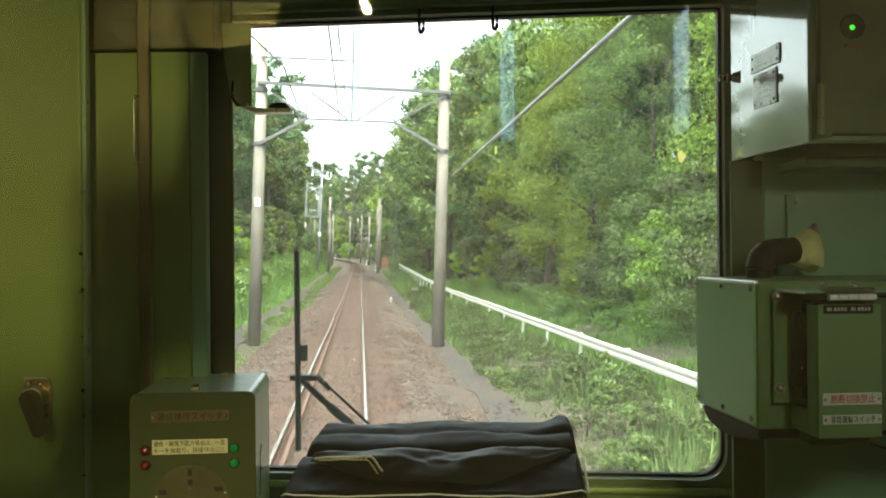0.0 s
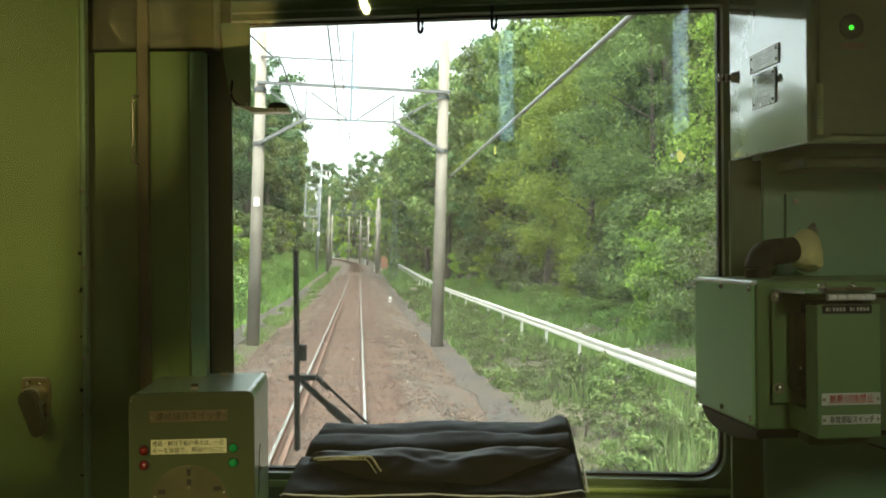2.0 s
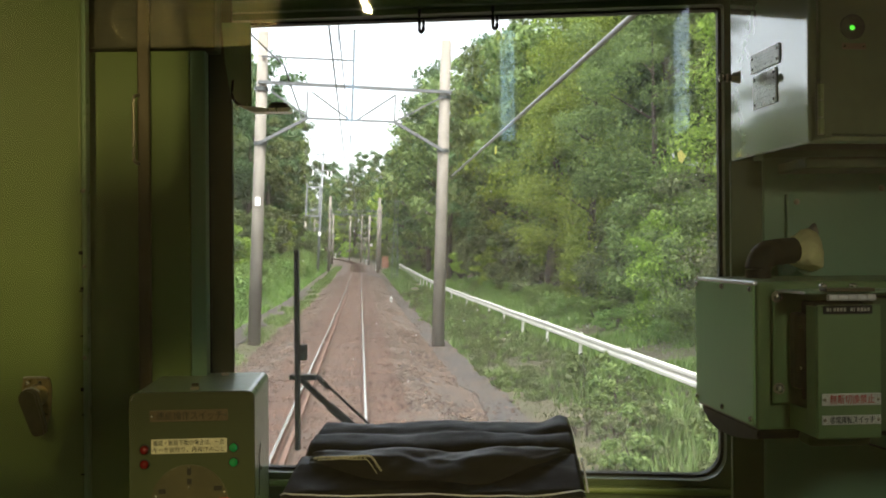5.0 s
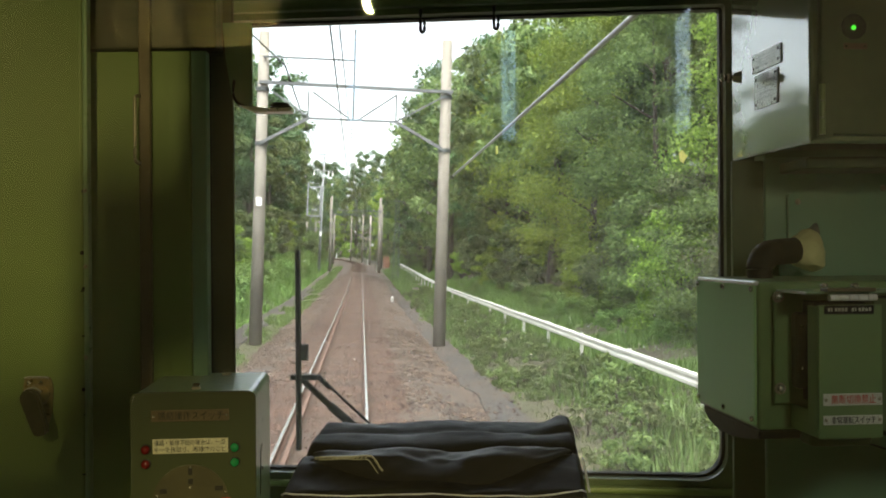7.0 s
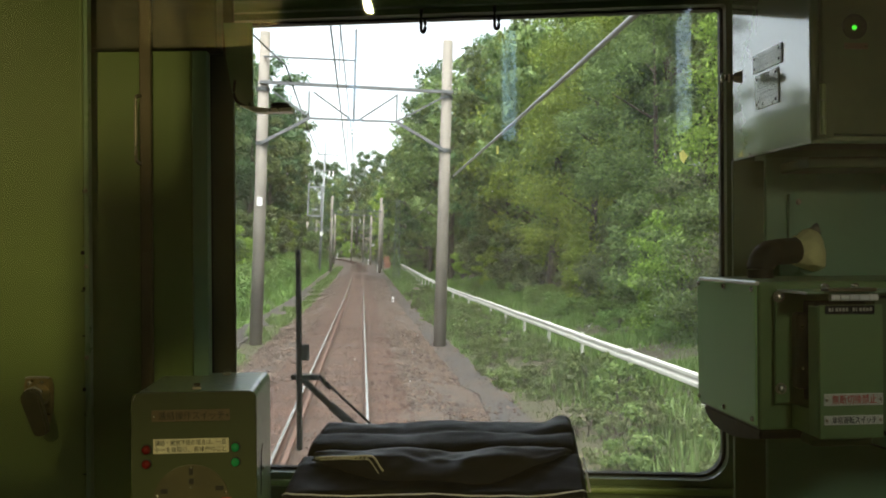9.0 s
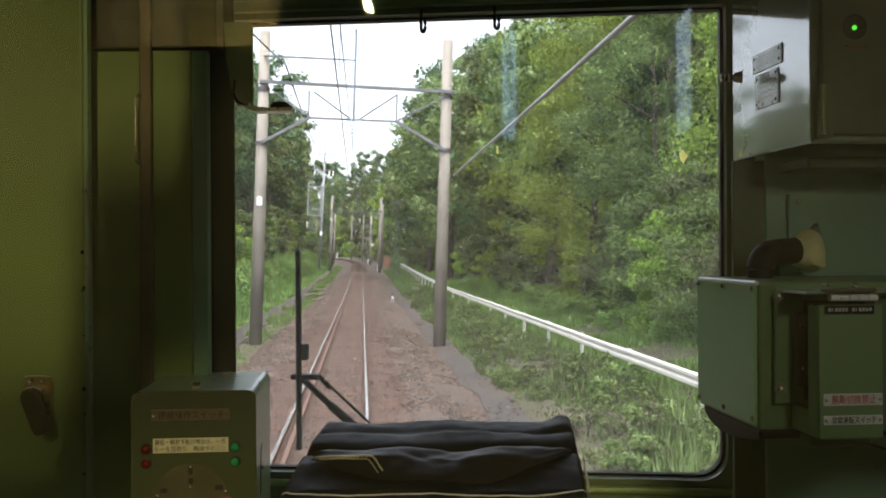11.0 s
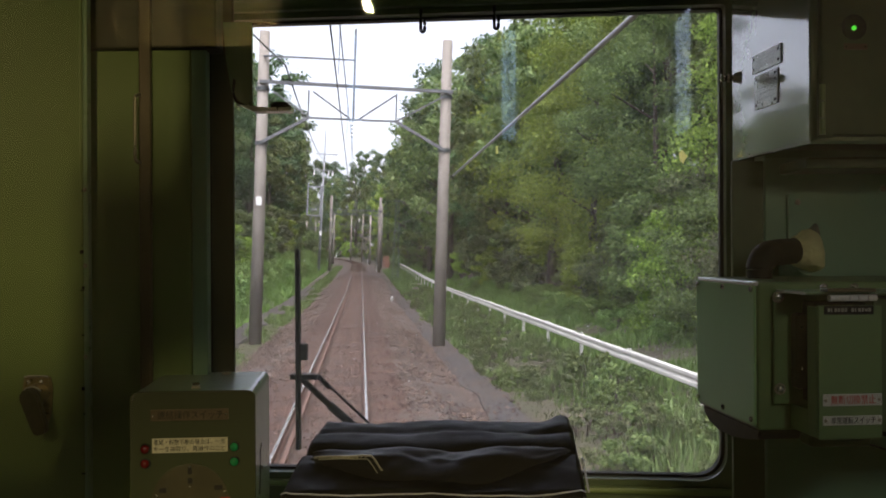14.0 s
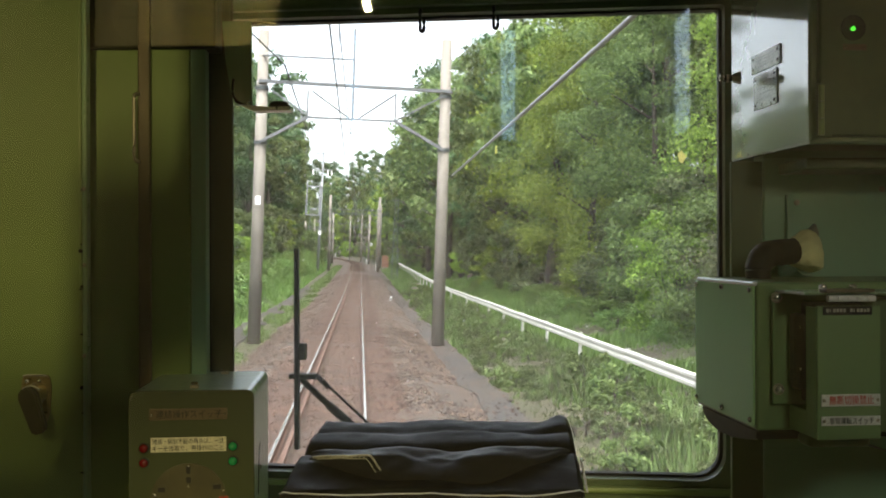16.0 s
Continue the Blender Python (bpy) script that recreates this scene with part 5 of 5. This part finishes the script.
wire("feeder_wire", [along(28.3, -2.1, 8.25), along(108, -4.2, 12.9)], 0.03, WIRE, "dark feeder wire beside the track", 0.6, 16)
wire("feeder_wire", [along(108, -4.2, 12.9), *(along(s, -3.2, 9.4) for s in stations[3:])], 0.022, WIRE, "dark feeder wire beside the track", 0.5)
wire("feeder_cable", [along(s, 3.32 if s < 100 else 3.0, 5.15) for s in (-20, 29.5)], 0.034, CABLE, "thick grey cable hung along the poles", 0.04)
wire("feeder_cable", [along(s, 3.3, 5.15) for s in (29.5, 75, 122, 160, 196)], 0.014, WIRE, "thin dark cable along the poles", 0.5)
for s in (122, 160, 196):
    a, b = along(s, -4.6, 8.6), along(s, 3.0, 8.6)
    wire("span_wire", [a, b], 0.02, WIRE, "dark span wire across the track", 0.1)
for k in range(14):
    s = 6 + 7.5 * k
    top = 6.15 - 0.45 * 4 * ((s - 29.5) % 46 / 46) * (1 - (s - 29.5) % 46 / 46)
    solid("dropper", rod(along(s, 0, 5.05), along(s, 0, top), 0.006, seg=5), WIRE, I4, "thin dropper between the overhead wires", "wire", group="overhead wires")

# roadside guard rail
gr = thing("guard_rail", pose(5.4, 0, -0.015, 0.05, 0, 0), "white steel roadside guard rail on posts", "guard rail")
wave = [(0.0, 0.44), (-0.012, 0.44), (-0.05, 0.465), (-0.05, 0.515), (-0.012, 0.545), (-0.012, 0.575), (-0.05, 0.605), (-0.05, 0.655), (-0.012, 0.68), (0.0, 0.68)]
bm = bmesh.new()
for y in (0.0, 4.02):
    ring = [bm.verts.new((x, y, z)) for x, z in wave]
    if y:
        for k in range(len(wave)):
            j = (k + 1) % len(wave)
            bm.faces.new((last[k], last[j], ring[j], ring[k]))
    last = ring
beam_mesh = mesh_of("beam", bm, GUARD)
post_mesh = mesh_of("post", rod((0.07, 0, -0.5), (0.06, 0, 0.70), 0.045, seg=10), GUARD)
for k in range(36):
    ob = new("beam", beam_mesh)
    ob.parent, ob.location = gr, (rnd.uniform(-0.006, 0.006), 2 + 4 * k, rise(4 + 4 * k) + rnd.uniform(-0.01, 0.01))
    ob.rotation_euler = (math.atan2(rise(6 + 4 * k) - rise(2 + 4 * k), 4), 0, 0)
    ob = new("post", post_mesh)
    ob.parent, ob.location = gr, (0, 2 + 4 * k, rise(2 + 4 * k))

for s, l, h in ((57, 2.4, 0.42), (126, 2.6, 0.9), (170, 2.9, 0.9)):
    p = along(s, l)
    ob = thing("marker_post", pose(p.x, p.y, p.z - 0.45), "short white marker post beside the ballast", "marker post", "marker posts")
    part("post", prism([(-0.07, -0.2), (0.07, -0.2), (0.07, h), (0.0, h + 0.05), (-0.07, h)], -0.05, 0.05, 0.008), WHITE, ob)
    part("marking_bar", block(-0.03, 0.03, -0.056, -0.051, h * 0.4, h * 0.75), INK, ob)
oc = thing("relay_cabinet", pose(3.7, 135, rise(135) - 0.2), "orange-brown relay cabinet beside the line", "cabinet")
part("body", block(-0.5, 0.5, -0.35, 0.35, 0.1, 1.75, 0.03), ORANGE, oc)
part("roof", block(-0.56, 0.56, -0.42, 0.42, 1.75, 1.83, 0.02), ORANGE, oc)
part("door", block(-0.42, 0.42, -0.38, -0.352, 0.2, 1.66, 0.01), ORANGE, oc)
part("plinth", block(-0.55, 0.55, -0.4, 0.4, -0.4, 0.1, 0.02), CONCRETE, oc)



def lattice_post(m, tall, label):
    """A tapering steel post of two legs with zigzag lacing."""
    ob = thing("lattice_post", m, label, "post", "lattice posts")
    for sx in (-1, 1):
        part("leg", bar((sx * 0.32, 0, -0.4), (sx * 0.14, 0, tall), 0.09, bmesh.new()), LATTICE, ob)
    n = 9
    for k in range(n):
        z0, z1 = tall * k / n, tall * (k + 1) / n
        w0, w1 = 0.32 - 0.18 * k / n, 0.32 - 0.18 * (k + 1) / n
        sx = 1 if k % 2 else -1
        part("lacing", bar((sx * w0, 0, z0), (-sx * w1, 0, z1), 0.045, bmesh.new()), LATTICE, ob)
    part("crossarm", bar((-0.5, 0, tall - 0.3), (0.5, 0, tall - 0.3), 0.08, bmesh.new()), LATTICE, ob)
    return ob


for s, l in ((-11, 3.9), (-41, 4.0), (-70, 4.0), (92, 3.9), (200, -5.2), (236, -5.2)):
    p = along(s, l)
    lattice_post(pose(p.x, p.y, p.z - 0.45, 0, 0, turn(s)), 8.5 if s < 150 else 11.0, "dark grey-green steel lattice post beside the line")

# low retaining wall with a fence on it, on the inside of the curve
rw = thing("retaining_wall", I4, "weathered grey concrete retaining wall beside the curve", "wall", kind="structure")
part("wall_body", swept([(-4.6, -0.6), (-4.55, 0.85), (-4.25, 0.85), (-4.1, -0.6)], 158, 240, 1.0, 0.02), CONCRETE, rw)
fence = thing("plank_fence", I4, "dark weathered upright fence on the retaining wall", "fence")
plank_mesh = mesh_of("plank", block(-0.04, 0.04, -0.22, 0.22, 0.8, 2.1, 0.01), SLEEPER)
for k in range(70):
    s = 160 + 1.0 * k
    ob = new("plank", plank_mesh)
    p = along(s, -5.0)
    ob.parent, ob.matrix_basis = fence, pose(p.x, p.y, p.z + 0.2, 0, 0, turn(s))
# wire mesh fence on the outside
mf = thing("mesh_fence", I4, "low grey-green wire mesh fence on posts", "fence")
for k in range(22):
    s = 146 + 2.0 * k
    p, q = along(s, 4.4, -0.3), along(s + 2.0, 4.4, -0.3)
    part("post", rod((p.x, p.y, p.z - 0.5), (p.x, p.y, p.z + 1.15), 0.03, seg=8), GALV, mf)
    for z in (0.4, 0.75, 1.1):
        part("rail", rod((p.x, p.y, p.z + z), (q.x, q.y, q.z + z), 0.018, seg=6), GALV, mf)
# speed board on a portal pole, and a leaning distance post
p = along(160, 2.77)
sp = thing("speed_board", pose(p.x, p.y - 0.24, p.z + 3.2, 0, 0, turn(160)), "white square speed board with a black number", "sign")
part("board", block(-0.22, 0.22, -0.02, 0.0, -0.22, 0.22, 0.004), WHITE, sp)
lettering("70", 0.36, INK, sp, -0.19, -0.022, -0.13, 0.36, label="black number")
part("strap", rod((0, 0.24, 0.0), (0, 0.24, 0.05), 0.215, seg=16), WIRE, sp)
p = along(216, 3.6)
dp = thing("distance_post", pose(p.x, p.y, p.z - 0.4, 0, 7, turn(216)), "leaning white concrete distance post with black figures", "marker post")
part("post", prism([(-0.09, -0.2), (0.09, -0.2), (0.09, 1.3), (0.0, 1.4), (-0.09, 1.3)], -0.06, 0.06, 0.008), WHITE, dp)
lettering("5", 0.26, INK, dp, -0.07, -0.068, 0.98, label="black figure")
lettering("9", 0.26, INK, dp, -0.07, -0.068, 0.72, label="black figure")
# timber crash barrier on the slope that was passed
tb = thing("crash_barrier", pose(9.4, 0, 0.5), "weathered dark timber and steel road barrier", "guard rail")
for k in range(14):
    y = -95 + 5.0 * k
    part("beam", block(-0.06, 0.0, y, y + 4.98, 0.25, 0.6, 0.02), SLEEPER, tb)
    part("post", block(0.0, 0.14, y + 2.3, y + 2.5, -0.9, 0.7, 0.01), RUST, tb)

# white flower heads along the guard rail
n = 420
s, l = 15 + 60 * rng.random(n) ** 1.2, rng.uniform(4.6, 8.2, n)
c = np.stack([l + MID, s, height(l + MID, s) + rng.uniform(0.25, 0.5, n)], 1)
me = foliage("wild_flowers", c, 0.028, WHITE, 1.5)
tagged(new("wild_flowers", me), "small white wild flowers in the grass", "flowers", kind="stuff")

# ---- sleepers and stones, last ----
sleeper_mesh = mesh_of("sleeper", block(-1.02, 1.02, -0.105, 0.105, -0.26, -0.135, 0.012, 1), SLEEPER)
for k in range(170):
    s = 4.0 + 0.64 * k
    ob = new("sleeper", sleeper_mesh)
    ob.parent, ob.location = track, (MID + rnd.uniform(-0.03, 0.03), s + rnd.uniform(-0.02, 0.02), rise(s) + rnd.uniform(-0.006, 0.008))
    ob.rotation_euler = (0, 0, rnd.uniform(-0.012, 0.012))
bm = bmesh.new()
for k in range(280):
    p = along(113 + 0.64 * k)
    bmesh.ops.create_cube(
        bm, size=1, matrix=Matrix.Translation((p.x, p.y, p.z - 0.19)) @ pose(0, 0, 0, 0, 0, turn(113 + 0.64 * k)) @ Matrix.Diagonal((2.04, 0.21, 0.142, 1)))
tagged(part("far_sleepers", bm, SLEEPER, track, "far timber sleepers"), kind="stuff")

count = 46000
s = 6 + 95 * rng.random(count) ** 1.9
l = np.where(rng.random(count) < 0.04, rng.uniform(2.6, 3.6, count), rng.uniform(-2.6, 2.8, count))
keep = (np.abs(np.abs(l) - 0.566) > 0.09) & (np.abs(l + 0.415) > 0.09)
s, l = s[keep], l[keep]
z = np.maximum(np.interp(l, [a for a, _ in bed], [b for _, b in bed]), np.where((l > 2.8) | (l < -3), -0.43, -9))
octa = np.array([(1, 0, 0), (0, 1, 0), (-1, 0, 0), (0, -1, 0), (0, 0, 0.8), (0, 0, -0.8)], float)
tri = np.array([(0, 1, 4), (1, 2, 4), (2, 3, 4), (3, 0, 4), (1, 0, 5), (2, 1, 5), (3, 2, 5), (0, 3, 5)])
n = len(s)
size = rng.uniform(0.016, 0.046, n)
a = rng.uniform(0, 6.283, n)
v = octa[None] * size[:, None, None] * rng.uniform(0.6, 1.3, (n, 6, 1))
v = np.stack([v[..., 0] * np.cos(a)[:, None] - v[..., 1] * np.sin(a)[:, None], v[..., 0] * np.sin(a)[:, None] + v[..., 1] * np.cos(a)[:, None], v[..., 2]], -1)
v += np.stack([l + MID, s, z + rise(s) + 0.008], -1)[:, None]
me = bpy.data.meshes.new("ballast_stones")
me.from_pydata(v.reshape(-1, 3).tolist(), [], (tri[None] + 6 * np.arange(n)[:, None, None]).reshape(-1, 3).tolist())
me.materials.append(STONES)
me.materials.append(RUSTSTONES)
me.polygons.foreach_set("material_index", np.repeat((np.abs(l) < 1.3).astype(np.int32), 8))
tagged(new("ballast_stones", me), "loose rust-brown ballast stones", "ballast", kind="stuff")
